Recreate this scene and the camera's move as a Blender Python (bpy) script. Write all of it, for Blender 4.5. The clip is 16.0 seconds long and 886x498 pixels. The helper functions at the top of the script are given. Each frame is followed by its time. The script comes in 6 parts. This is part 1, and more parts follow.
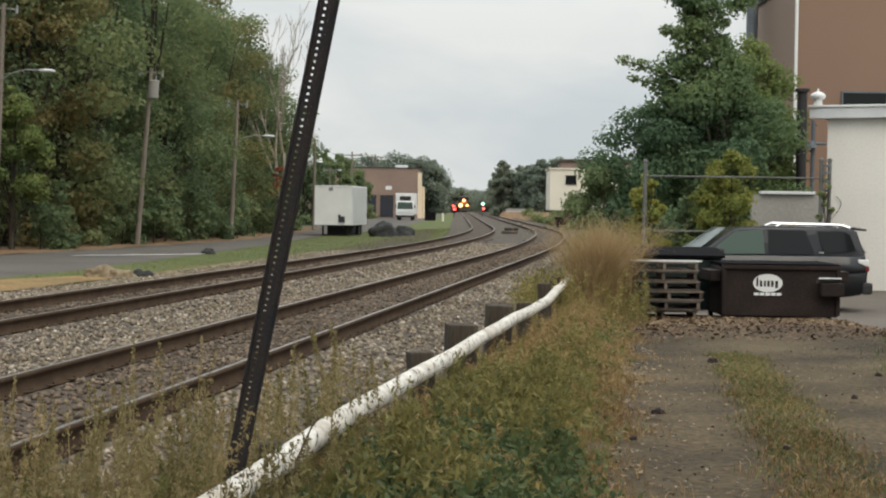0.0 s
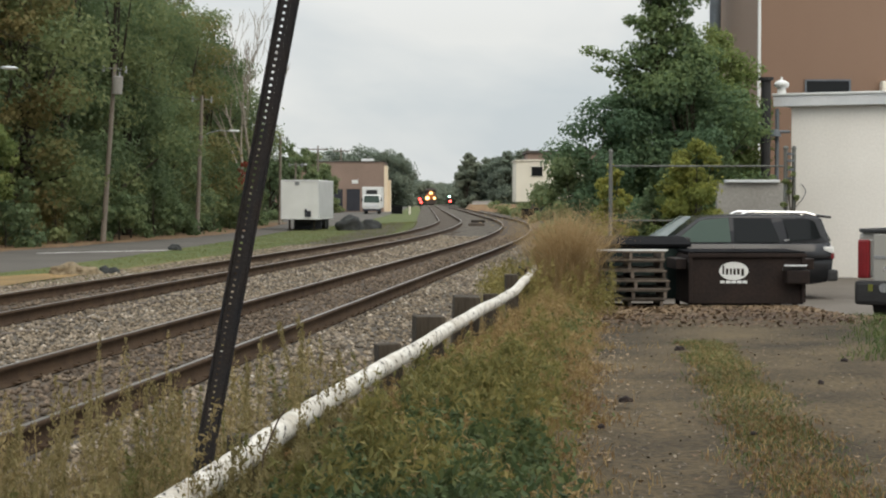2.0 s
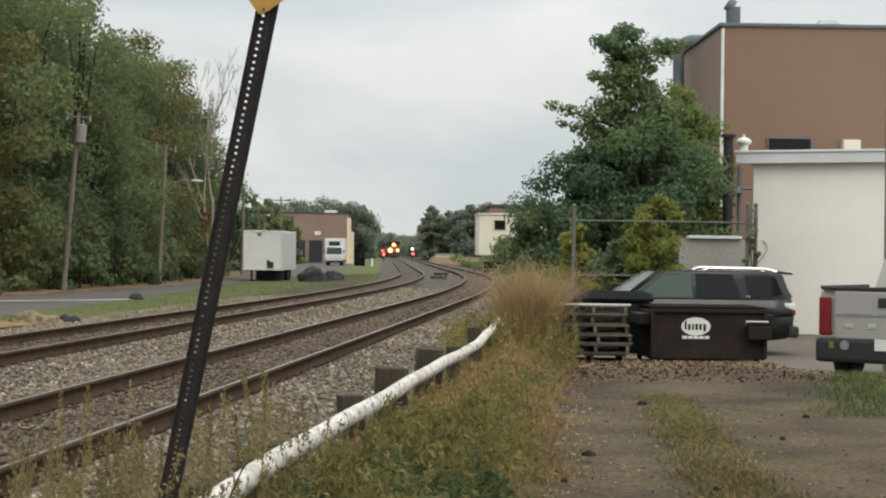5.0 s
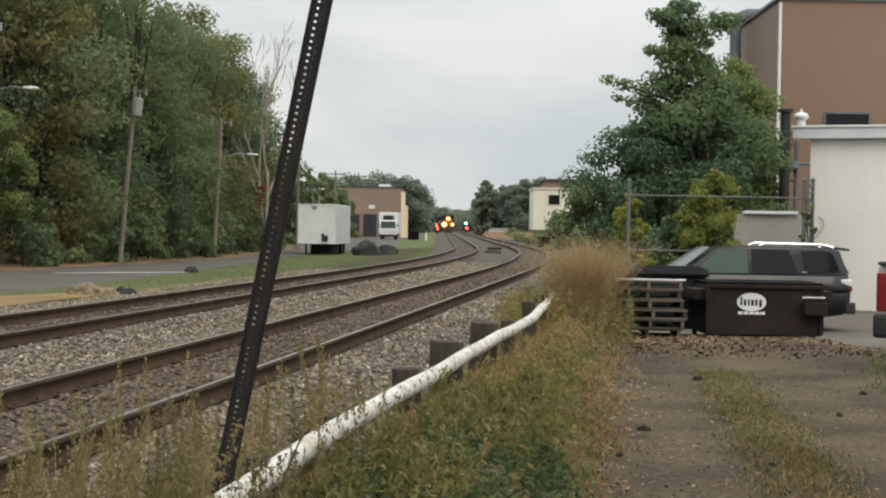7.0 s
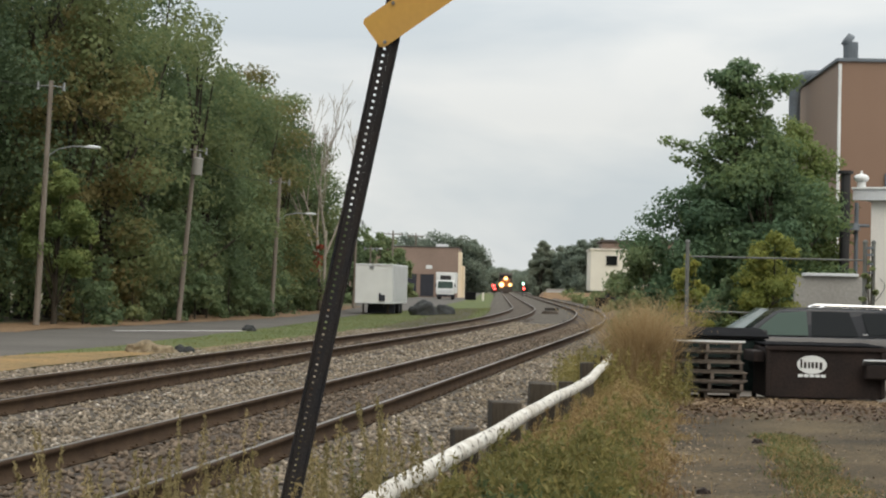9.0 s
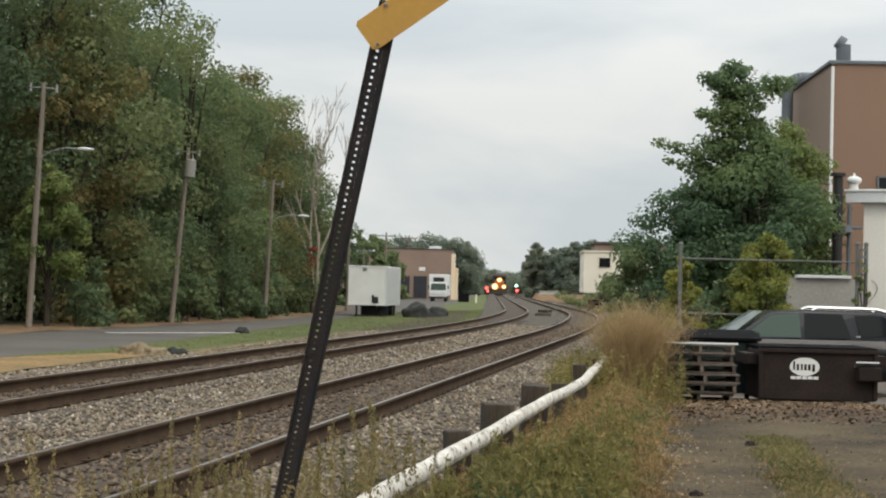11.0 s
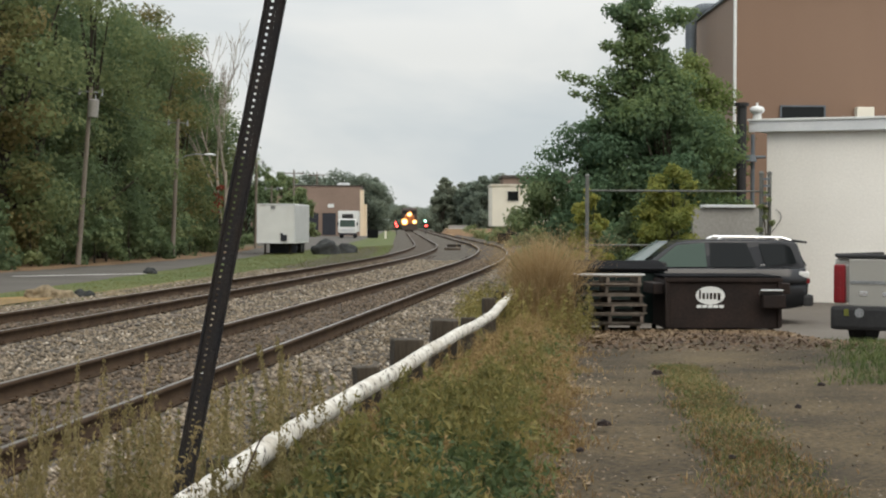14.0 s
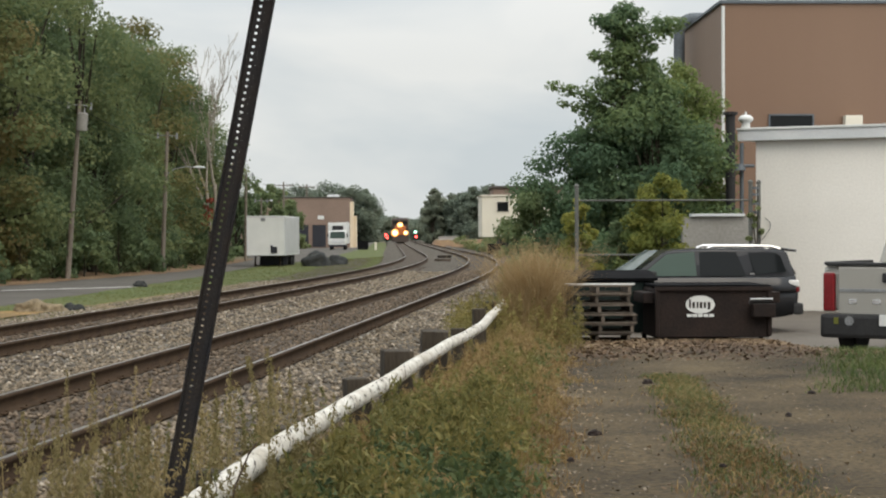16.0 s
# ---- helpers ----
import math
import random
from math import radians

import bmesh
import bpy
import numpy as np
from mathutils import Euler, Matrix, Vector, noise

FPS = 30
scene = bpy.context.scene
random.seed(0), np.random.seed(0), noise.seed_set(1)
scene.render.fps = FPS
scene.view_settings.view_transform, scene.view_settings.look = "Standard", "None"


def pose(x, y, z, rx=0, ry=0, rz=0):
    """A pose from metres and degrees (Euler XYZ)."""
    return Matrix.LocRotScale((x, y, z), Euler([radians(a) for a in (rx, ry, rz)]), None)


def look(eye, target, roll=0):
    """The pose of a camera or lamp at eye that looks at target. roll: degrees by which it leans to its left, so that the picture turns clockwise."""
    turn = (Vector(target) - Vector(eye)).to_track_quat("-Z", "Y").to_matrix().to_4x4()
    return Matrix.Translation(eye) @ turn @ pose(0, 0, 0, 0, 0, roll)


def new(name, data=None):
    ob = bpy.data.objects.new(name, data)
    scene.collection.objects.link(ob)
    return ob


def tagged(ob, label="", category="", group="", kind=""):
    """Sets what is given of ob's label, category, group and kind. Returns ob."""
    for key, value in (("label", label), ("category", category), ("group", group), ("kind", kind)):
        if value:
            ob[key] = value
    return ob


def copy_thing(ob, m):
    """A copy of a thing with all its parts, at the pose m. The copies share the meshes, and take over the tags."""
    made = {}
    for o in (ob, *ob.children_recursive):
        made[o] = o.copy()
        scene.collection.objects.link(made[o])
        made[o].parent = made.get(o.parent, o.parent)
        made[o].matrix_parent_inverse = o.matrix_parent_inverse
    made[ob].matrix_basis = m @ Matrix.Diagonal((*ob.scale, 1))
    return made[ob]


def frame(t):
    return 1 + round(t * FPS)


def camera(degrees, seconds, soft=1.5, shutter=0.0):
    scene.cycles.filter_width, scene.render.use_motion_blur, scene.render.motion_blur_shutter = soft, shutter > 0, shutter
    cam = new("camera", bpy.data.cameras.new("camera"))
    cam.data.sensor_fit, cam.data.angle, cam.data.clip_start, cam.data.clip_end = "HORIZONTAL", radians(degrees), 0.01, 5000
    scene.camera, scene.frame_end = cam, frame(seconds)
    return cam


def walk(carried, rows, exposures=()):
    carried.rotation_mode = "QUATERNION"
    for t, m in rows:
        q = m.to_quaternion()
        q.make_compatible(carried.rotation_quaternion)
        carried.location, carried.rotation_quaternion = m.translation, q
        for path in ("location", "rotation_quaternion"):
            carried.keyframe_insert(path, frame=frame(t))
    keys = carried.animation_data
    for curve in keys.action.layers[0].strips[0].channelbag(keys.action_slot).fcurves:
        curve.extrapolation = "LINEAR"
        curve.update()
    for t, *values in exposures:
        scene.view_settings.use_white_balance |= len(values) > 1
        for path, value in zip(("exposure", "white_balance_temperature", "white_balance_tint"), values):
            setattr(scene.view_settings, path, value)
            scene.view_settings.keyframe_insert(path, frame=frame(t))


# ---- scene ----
# Camera: hand-held beside a railway line, rail tops at z = 0, looking along +y.
cam = camera(29.3, 16.0, soft=2.1)
walk(cam, [
    (0.0, pose(0.023, 0.000, 1.429, 88.570, -0.806, 1.270)),
    (0.5, pose(0.015, 0.000, 1.428, 88.314, -0.798, 1.276)),
    (1.0, pose(0.022, 0.000, 1.422, 87.653, -0.437, 0.415)),
    (1.5, pose(0.028, 0.000, 1.416, 87.731, -0.066, -0.140)),
    (2.0, pose(0.031, 0.000, 1.416, 88.342, -0.066, 0.143)),
    (2.5, pose(0.031, 0.000, 1.417, 88.948, -0.210, -0.711)),
    (3.0, pose(0.033, 0.000, 1.416, 89.254, -0.331, -0.614)),
    (3.5, pose(0.021, 0.000, 1.414, 89.161, -0.130, 0.695)),
    (4.0, pose(0.018, -0.000, 1.409, 89.775, -0.549, -0.107)),
    (4.2, pose(0.019, -0.000, 1.407, 90.798, -0.763, -1.141)),
    (6.3, pose(0.000, 0.000, 1.416, 88.749, -0.723, -0.924)),
    (6.5, pose(0.004, -0.000, 1.408, 89.216, -0.758, -0.481)),
    (7.0, pose(-0.001, -0.000, 1.405, 89.240, -1.014, 0.695)),
    (7.5, pose(0.002, -0.000, 1.404, 89.460, -1.116, 1.648)),
    (8.0, pose(-0.005, -0.000, 1.404, 89.818, -1.001, 2.153)),
    (8.5, pose(-0.009, -0.000, 1.401, 90.025, -1.129, 1.927)),
    (9.0, pose(-0.014, -0.000, 1.402, 91.234, -1.350, 2.620)),
    (9.2, pose(-0.012, -0.000, 1.403, 91.613, -1.489, 3.266)),
    (11.3, pose(-0.013, -0.000, 1.404, 91.124, -1.217, 1.932)),
    (11.5, pose(-0.006, -0.000, 1.407, 90.560, -1.002, 1.479)),
    (12.0, pose(-0.003, -0.000, 1.407, 89.870, -0.432, 0.444)),
    (12.5, pose(-0.000, 0.000, 1.410, 89.618, -0.000, -0.000)),
    (13.0, pose(0.003, -0.000, 1.407, 89.334, 0.161, -0.073)),
    (13.5, pose(0.004, -0.000, 1.407, 89.475, -0.030, 0.013)),
    (14.0, pose(0.008, -0.000, 1.407, 89.170, -0.239, -0.678)),
    (14.5, pose(0.014, -0.000, 1.408, 89.447, 0.158, -0.873)),
    (15.0, pose(0.017, -0.000, 1.402, 89.172, 0.161, -0.331)),
    (15.5, pose(0.015, -0.000, 1.404, 89.096, -0.219, -1.141)),
    (16.0, pose(0.015, -0.000, 1.406, 89.542, 0.169, -1.011)),
])

# World: closed overcast sky, soft and slightly brighter towards the horizon.
world = bpy.data.worlds.new("overcast_sky")
scene.world = world
world.use_nodes = True
wn, wl = world.node_tree.nodes, world.node_tree.links
wn.clear()
sky = wn.new("ShaderNodeTexSky")
sky.sky_type, sky.sun_disc = "NISHITA", False
sky.sun_elevation, sky.sun_rotation = radians(42), radians(150)
sky_gain = wn.new("ShaderNodeMixRGB")
sky_gain.blend_type = "MULTIPLY"
sky_gain.inputs[0].default_value = 1.0
sky_gain.inputs[2].default_value = (0.09, 0.09, 0.09, 1)
coords = wn.new("ShaderNodeTexCoord")
squash = wn.new("ShaderNodeMapping")
squash.inputs["Scale"].default_value = (2.6, 2.6, 8.0)
cloud = wn.new("ShaderNodeTexNoise")
cloud.inputs["Scale"].default_value, cloud.inputs["Detail"].default_value = 1.5, 5.0
cloud.inputs["Roughness"].default_value, cloud.inputs["Distortion"].default_value = 0.5, 0.35
cloud_tone = wn.new("ShaderNodeValToRGB")
cloud_tone.color_ramp.elements[0].position, cloud_tone.color_ramp.elements[0].color = 0.37, (0.6, 0.65, 0.675, 1)
cloud_tone.color_ramp.elements[1].position, cloud_tone.color_ramp.elements[1].color = 0.63, (0.825, 0.83, 0.805, 1)
veil = wn.new("ShaderNodeMixRGB")
veil.inputs[0].default_value = 0.93
back = wn.new("ShaderNodeBackground")
back.inputs["Strength"].default_value = 1.0
world_out = wn.new("ShaderNodeOutputWorld")
wl.new(sky.outputs[0], sky_gain.inputs[1])
wl.new(coords.outputs["Generated"], squash.inputs[0])
wl.new(squash.outputs[0], cloud.inputs["Vector"])
wl.new(cloud.outputs[0], cloud_tone.inputs[0])
wl.new(sky_gain.outputs[0], veil.inputs[1])
wl.new(cloud_tone.outputs[0], veil.inputs[2])
# An overcast sky is brighter overhead than at the horizon.
height = wn.new("ShaderNodeSeparateXYZ")
wl.new(coords.outputs["Generated"], height.inputs[0])
rise = wn.new("ShaderNodeMapRange")
rise.inputs[1].default_value, rise.inputs[2].default_value = 0.1, 1.0
rise.inputs[3].default_value, rise.inputs[4].default_value = 1.0, 3.0
wl.new(height.outputs[2], rise.inputs[0])
dome = wn.new("ShaderNodeVectorMath")
dome.operation = "SCALE"
wl.new(veil.outputs[0], dome.inputs[0])
wl.new(rise.outputs[0], dome.inputs["Scale"])
wl.new(dome.outputs[0], back.inputs["Color"])
wl.new(back.outputs[0], world_out.inputs[0])

sun_data = bpy.data.lights.new("sun", "SUN")
sun_data.energy, sun_data.angle, sun_data.color = 1.1, radians(40), (1.0, 0.87, 0.68)
sun = new("sun", sun_data)
sun.matrix_basis = look((0, 0, 50), (0 - 20, 50 * 0.9, 50 - 45))
scene.view_settings.exposure = 0.0


# ---- materials ----
def mat(name, c1, c2=None, scale=4.0, rough=0.8, metal=0.0, bump=0.0, bump_scale=40.0, fine=0.25, per="", stretch=(1, 1, 1), spec=0.3):
    """Two-scale procedural surface: broad patches between c1 and c2, fine grain, relief; per: 'island' or 'object' adds a shift for each piece."""
    m = bpy.data.materials.new(name)
    m.use_nodes = True
    n, l = m.node_tree.nodes, m.node_tree.links
    b = n["Principled BSDF"]
    b.inputs["Roughness"].default_value, b.inputs["Metallic"].default_value = rough, metal
    b.inputs["Specular IOR Level"].default_value = spec
    c2 = c2 or tuple(v * 0.75 for v in c1)
    tc = n.new("ShaderNodeTexCoord")
    mp = n.new("ShaderNodeMapping")
    mp.inputs["Scale"].default_value = stretch
    l.new(tc.outputs["Object"], mp.inputs[0])
    big = n.new("ShaderNodeTexNoise")
    big.inputs["Scale"].default_value, big.inputs["Detail"].default_value = scale, 6
    l.new(mp.outputs[0], big.inputs["Vector"])
    ramp = n.new("ShaderNodeValToRGB")
    ramp.color_ramp.elements[0].position, ramp.color_ramp.elements[0].color = 0.32, (*c1, 1)
    ramp.color_ramp.elements[1].position, ramp.color_ramp.elements[1].color = 0.68, (*c2, 1)
    l.new(big.outputs[0], ramp.inputs[0])
    small = n.new("ShaderNodeTexNoise")
    small.inputs["Scale"].default_value, small.inputs["Detail"].default_value = bump_scale, 4
    l.new(mp.outputs[0], small.inputs["Vector"])
    grain = n.new("ShaderNodeMapRange")
    grain.inputs[1].default_value, grain.inputs[2].default_value = 0.3, 0.7
    grain.inputs[3].default_value, grain.inputs[4].default_value = 1 - fine, 1 + fine
    l.new(small.outputs[0], grain.inputs[0])
    mul = n.new("ShaderNodeVectorMath")
    mul.operation = "SCALE"
    l.new(ramp.outputs[0], mul.inputs[0])
    l.new(grain.outputs[0], mul.inputs["Scale"])
    col = mul.outputs[0]
    if per:
        if per == "island":
            src = n.new("ShaderNodeNewGeometry").outputs["Random Per Island"]
        else:
            src = n.new("ShaderNodeObjectInfo").outputs["Random"]
        vary = n.new("ShaderNodeMapRange")
        vary.inputs[3].default_value, vary.inputs[4].default_value = 0.45, 1.65
        l.new(src, vary.inputs[0])
        mul2 = n.new("ShaderNodeVectorMath")
        mul2.operation = "SCALE"
        l.new(col, mul2.inputs[0])
        l.new(vary.outputs[0], mul2.inputs["Scale"])
        col = mul2.outputs[0]
    l.new(col, b.inputs["Base Color"])
    if bump:
        bp = n.new("ShaderNodeBump")
        bp.inputs["Strength"].default_value, bp.inputs["Distance"].default_value = bump, 0.02
        l.new(small.outputs[0], bp.inputs["Height"])
        l.new(bp.outputs[0], b.inputs["Normal"])
    return m


def leafy(name, c1, c2, c3, through_light=0.25, island=0.3):
    """Foliage: each leaf between three tones, patches of tone across the crown, a little light through the leaf."""
    m = bpy.data.materials.new(name)
    m.use_nodes = True
    n, l = m.node_tree.nodes, m.node_tree.links
    b = n["Principled BSDF"]
    b.inputs["Roughness"].default_value, b.inputs["Specular IOR Level"].default_value = 0.65, 0.25
    geo = n.new("ShaderNodeNewGeometry")
    tc = n.new("ShaderNodeTexCoord")
    patch = n.new("ShaderNodeTexNoise")
    patch.inputs["Scale"].default_value, patch.inputs["Detail"].default_value = 0.35, 3
    l.new(tc.outputs["Object"], patch.inputs["Vector"])
    add = n.new("ShaderNodeMath")
    add.operation = "MULTIPLY_ADD"
    l.new(geo.outputs["Random Per Island"], add.inputs[0])
    add.inputs[1].default_value = island
    each = n.new("ShaderNodeObjectInfo")
    tone = n.new("ShaderNodeMath")
    tone.operation = "MULTIPLY_ADD"
    tone.inputs[1].default_value = 0.36
    l.new(each.outputs["Random"], tone.inputs[0])
    l.new(patch.outputs[0], tone.inputs[2])
    l.new(tone.outputs[0], add.inputs[2])
    ramp = n.new("ShaderNodeValToRGB")
    e = ramp.color_ramp.elements
    e[0].position, e[0].color = 0.41 + 0.5 * island, (*c1, 1)
    e[1].position, e[1].color = 0.85 + 0.5 * island, (*c3, 1)
    mid = e.new(0.67 + 0.5 * island)
    mid.color = (*c2, 1)
    l.new(add.outputs[0], ramp.inputs[0])
    l.new(ramp.outputs[0], b.inputs["Base Color"])
    tr = n.new("ShaderNodeBsdfTranslucent")
    l.new(ramp.outputs[0], tr.inputs[0])
    mix = n.new("ShaderNodeMixShader")
    mix.inputs[0].default_value = through_light
    l.new(b.outputs[0], mix.inputs[1])
    l.new(tr.outputs[0], mix.inputs[2])
    l.new(mix.outputs[0], n["Material Output"].inputs[0])
    return m


def glow(name, color, strength):
    m = bpy.data.materials.new(name)
    m.use_nodes = True
    b = m.node_tree.nodes["Principled BSDF"]
    b.inputs["Base Color"].default_value = (*color, 1)
    b.inputs["Emission Color"].default_value = (*color, 1)
    b.inputs["Emission Strength"].default_value = strength
    return m


def glass(name, color, rough=0.06):
    """Dark tinted pane."""
    m = bpy.data.materials.new(name)
    m.use_nodes = True
    b = m.node_tree.nodes["Principled BSDF"]
    b.inputs["Base Color"].default_value = (*color, 1)
    b.inputs["Roughness"].default_value = rough
    b.inputs["Specular IOR Level"].default_value = 0.18
    return m


M = dict(
    ground=mat("field_ground", (0.075, 0.072, 0.035), (0.12, 0.1, 0.055), 0.4, 0.95, bump=0.6, bump_scale=9, fine=0.35),
    verge=mat("verge_grass_soil", (0.058, 0.086, 0.022), (0.1, 0.105, 0.034), 0.5, 0.95, bump=0.7, bump_scale=14, fine=0.4),
    bank=mat("weedy_bank_soil", (0.05, 0.038, 0.02), (0.085, 0.064, 0.035), 1.6, 0.95, bump=0.8, bump_scale=20, fine=0.4),
    straw=mat("straw_edge", (0.24, 0.15, 0.06), (0.15, 0.105, 0.045), 0.9, 0.95, bump=0.6, bump_scale=12, fine=0.35),
    asphalt=mat("worn_asphalt", (0.07, 0.062, 0.054), (0.1, 0.09, 0.078), 0.25, 0.9, bump=0.3, bump_scale=30, fine=0.15),
    lot=mat("pale_parking_asphalt", (0.1, 0.085, 0.07), (0.135, 0.117, 0.098), 0.4, 0.9, bump=0.3, bump_scale=30, fine=0.2),
    dirt=mat("packed_gravel_dirt", (0.027, 0.0185, 0.0083), (0.094, 0.0675, 0.034), 0.75, 0.95, bump=1.0, bump_scale=23, fine=0.6),
    ballast=mat("ballast_bed", (0.05, 0.041, 0.031), (0.1, 0.085, 0.067), 0.8, 0.95, bump=1.0, bump_scale=22, fine=0.6),
    fouled=mat("fouled_ballast_between_rails", (0.045, 0.033, 0.023), (0.08, 0.062, 0.046), 0.8, 0.95, bump=1.0, bump_scale=22, fine=0.5),
    stone=mat("ballast_stone", (0.125, 0.096, 0.064), (0.19, 0.158, 0.12), 0.7, 0.9, per="island", fine=0.2),
    stone_brown=mat("rusty_ballast_stone", (0.08, 0.058, 0.04), (0.14, 0.108, 0.078), 1.2, 0.92, per="island", fine=0.2),
    stone_pale=mat("pale_ballast_stone", (0.24, 0.225, 0.2), (0.3, 0.25, 0.19), 2.0, 0.85, per="island", fine=0.2),
    tie=mat("creosoted_tie", (0.05, 0.04, 0.032), (0.085, 0.068, 0.055), 3, 0.9, bump=0.6, bump_scale=30, per="object"),
    rust=mat("rusty_rail_steel", (0.04, 0.0245, 0.0145), (0.068, 0.043, 0.025), 3, 0.85, bump=0.2, bump_scale=50, spec=0.15),
    polished=mat("worn_rail_top", (0.15, 0.13, 0.112), (0.22, 0.195, 0.17), 2, 0.3, 0.8, stretch=(1, 0.1, 1)),
    post=mat("weathered_steel_post", (0.027, 0.028, 0.033), (0.042, 0.034, 0.031), 5, 0.65, 0.1, bump=0.25, bump_scale=80),
    yellow=mat("faded_yellow_sign", (0.62, 0.36, 0.09), (0.56, 0.33, 0.1), 4, 0.55, fine=0.04),
    pipe=mat("peeling_white_pipe_paint", (0.64, 0.62, 0.57), (0.42, 0.38, 0.32), 6, 0.7, bump=0.5, bump_scale=45, fine=0.2),
    timber=mat("grey_weathered_timber", (0.03, 0.024, 0.017), (0.062, 0.05, 0.037), 5, 0.95, bump=0.6, bump_scale=30, stretch=(1, 1, 0.2)),
    pole=mat("weathered_pole_wood", (0.14, 0.118, 0.095), (0.23, 0.2, 0.17), 1.5, 0.95, bump=0.4, bump_scale=18, stretch=(4, 4, 0.3)),
    bark=mat("tree_bark", (0.03, 0.025, 0.018), (0.055, 0.046, 0.034), 3, 0.95, bump=0.6, bump_scale=14, stretch=(2, 2, 0.4)),
    pale_bark=mat("pale_dead_bark", (0.26, 0.225, 0.185), (0.36, 0.32, 0.27), 3, 0.95, bump=0.4, bump_scale=14),
    white=mat("white_trailer_panel", (0.68, 0.69, 0.68), (0.6, 0.61, 0.6), 0.8, 0.5, fine=0.04),
    grey_panel=mat("grey_trailer_side", (0.48, 0.49, 0.48), (0.42, 0.43, 0.42), 0.8, 0.5, fine=0.05),
    stucco=mat("white_painted_block", (0.82, 0.79, 0.74), (0.76, 0.73, 0.68), 0.5, 0.9, bump=0.25, bump_scale=16, fine=0.04),
    fascia=mat("pale_roof_edge", (0.62, 0.63, 0.64), (0.52, 0.54, 0.56), 0.9, 0.6, fine=0.06),
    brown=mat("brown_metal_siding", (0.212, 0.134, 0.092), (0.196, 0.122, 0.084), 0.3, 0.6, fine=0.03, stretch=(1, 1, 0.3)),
    brown_side=mat("paler_side_siding", (0.24, 0.165, 0.12), (0.215, 0.15, 0.11), 0.3, 0.6, fine=0.05, stretch=(1, 1, 0.3)),
    brick=mat("far_brown_brick", (0.26, 0.19, 0.155), (0.22, 0.16, 0.13), 0.3, 0.9, fine=0.1, bump_scale=6),
    cream=mat("cream_render", (0.72, 0.6, 0.44), (0.66, 0.55, 0.41), 0.3, 0.85, fine=0.05),
    cream_white=mat("off_white_panel", (0.72, 0.68, 0.58), (0.66, 0.62, 0.53), 0.5, 0.7, fine=0.05),
    dark=mat("dark_opening", (0.02, 0.022, 0.03), (0.03, 0.032, 0.04), 1, 0.6),
    black=mat("black_rubber", (0.015, 0.015, 0.016), (0.025, 0.025, 0.025), 6, 0.85),
    steel=mat("dull_galvanised_steel", (0.33, 0.34, 0.35), (0.25, 0.255, 0.26), 3, 0.5, 0.7),
    duct=mat("grey_duct_paint", (0.13, 0.15, 0.17), (0.1, 0.115, 0.13), 1.5, 0.6),
    fence=mat("grey_fence_pipe", (0.15, 0.155, 0.145), (0.1, 0.1, 0.09), 2, 0.75, 0.1),
    concrete=mat("grey_block_wall", (0.3, 0.29, 0.27), (0.24, 0.23, 0.215), 0.7, 0.95, bump=0.3, bump_scale=15, fine=0.12),
    suv_paint=mat("dark_grey_car_paint", (0.029, 0.03, 0.034), (0.025, 0.026, 0.029), 0.5, 0.22, 0.2, fine=0.02, spec=0.5),
    silver=mat("silver_car_paint", (0.345, 0.335, 0.305), (0.315, 0.305, 0.28), 0.5, 0.35, 0.15, fine=0.02, spec=0.45),
    chrome=mat("bright_metal", (0.75, 0.75, 0.76), (0.68, 0.68, 0.69), 3, 0.25, 0.9, fine=0.03),
    plastic=mat("black_trim_plastic", (0.02, 0.02, 0.021), (0.03, 0.03, 0.031), 4, 0.6),
    pane=glass("tinted_glass", (0.012, 0.014, 0.015)),
    # Pale base colour stands in for bright sky reflected in the windscreen.
    windscreen=mat("windscreen_painted_reflection", (0.3, 0.34, 0.33), (0.24, 0.28, 0.27), 1.5, 0.1, fine=0.04, spec=0.7),
    pane_clear=glass("pale_car_glass", (0.07, 0.1, 0.085), 0.08),
    red_lens=mat("red_lamp_lens", (0.19, 0.009, 0.013), (0.14, 0.007, 0.01), 3, 0.3, fine=0.03, spec=0.4),
    clear_lens=mat("clear_lamp_lens", (0.7, 0.7, 0.68), (0.6, 0.6, 0.58), 3, 0.2, fine=0.03, spec=0.6),
    bin_brown=mat("rusty_dark_brown_steel", (0.012, 0.0075, 0.0065), (0.022, 0.013, 0.01), 2.5, 0.8, bump=0.25, bump_scale=25, fine=0.3),
    bin_green=mat("dark_green_steel", (0.005, 0.012, 0.011), (0.009, 0.02, 0.017), 2.5, 0.75, bump=0.25, bump_scale=25, fine=0.25),
    lid=mat("black_plastic_lid", (0.009, 0.009, 0.01), (0.014, 0.014, 0.015), 2, 0.95, spec=0.03),
    pallet=mat("weathered_pallet_board", (0.065, 0.053, 0.042), (0.12, 0.1, 0.083), 4, 0.95, bump=0.4, bump_scale=30, per="object"),
    rock=mat("tan_boulder", (0.13, 0.095, 0.055), (0.23, 0.185, 0.12), 2.5, 0.95, bump=0.8, bump_scale=9, fine=0.3),
    paint_line=mat("worn_road_paint", (0.62, 0.61, 0.58), (0.45, 0.44, 0.42), 1.5, 0.8, fine=0.15),
    tarp=mat("dark_grey_heap_cover", (0.022, 0.024, 0.024), (0.04, 0.041, 0.038), 1.2, 0.8, bump=0.5, bump_scale=7),
    loco=mat("grimy_locomotive_paint", (0.05, 0.04, 0.035), (0.075, 0.055, 0.045), 1.0, 0.6),
    loco_orange=mat("orange_locomotive_nose", (0.36, 0.12, 0.03), (0.3, 0.1, 0.028), 1.0, 0.5),
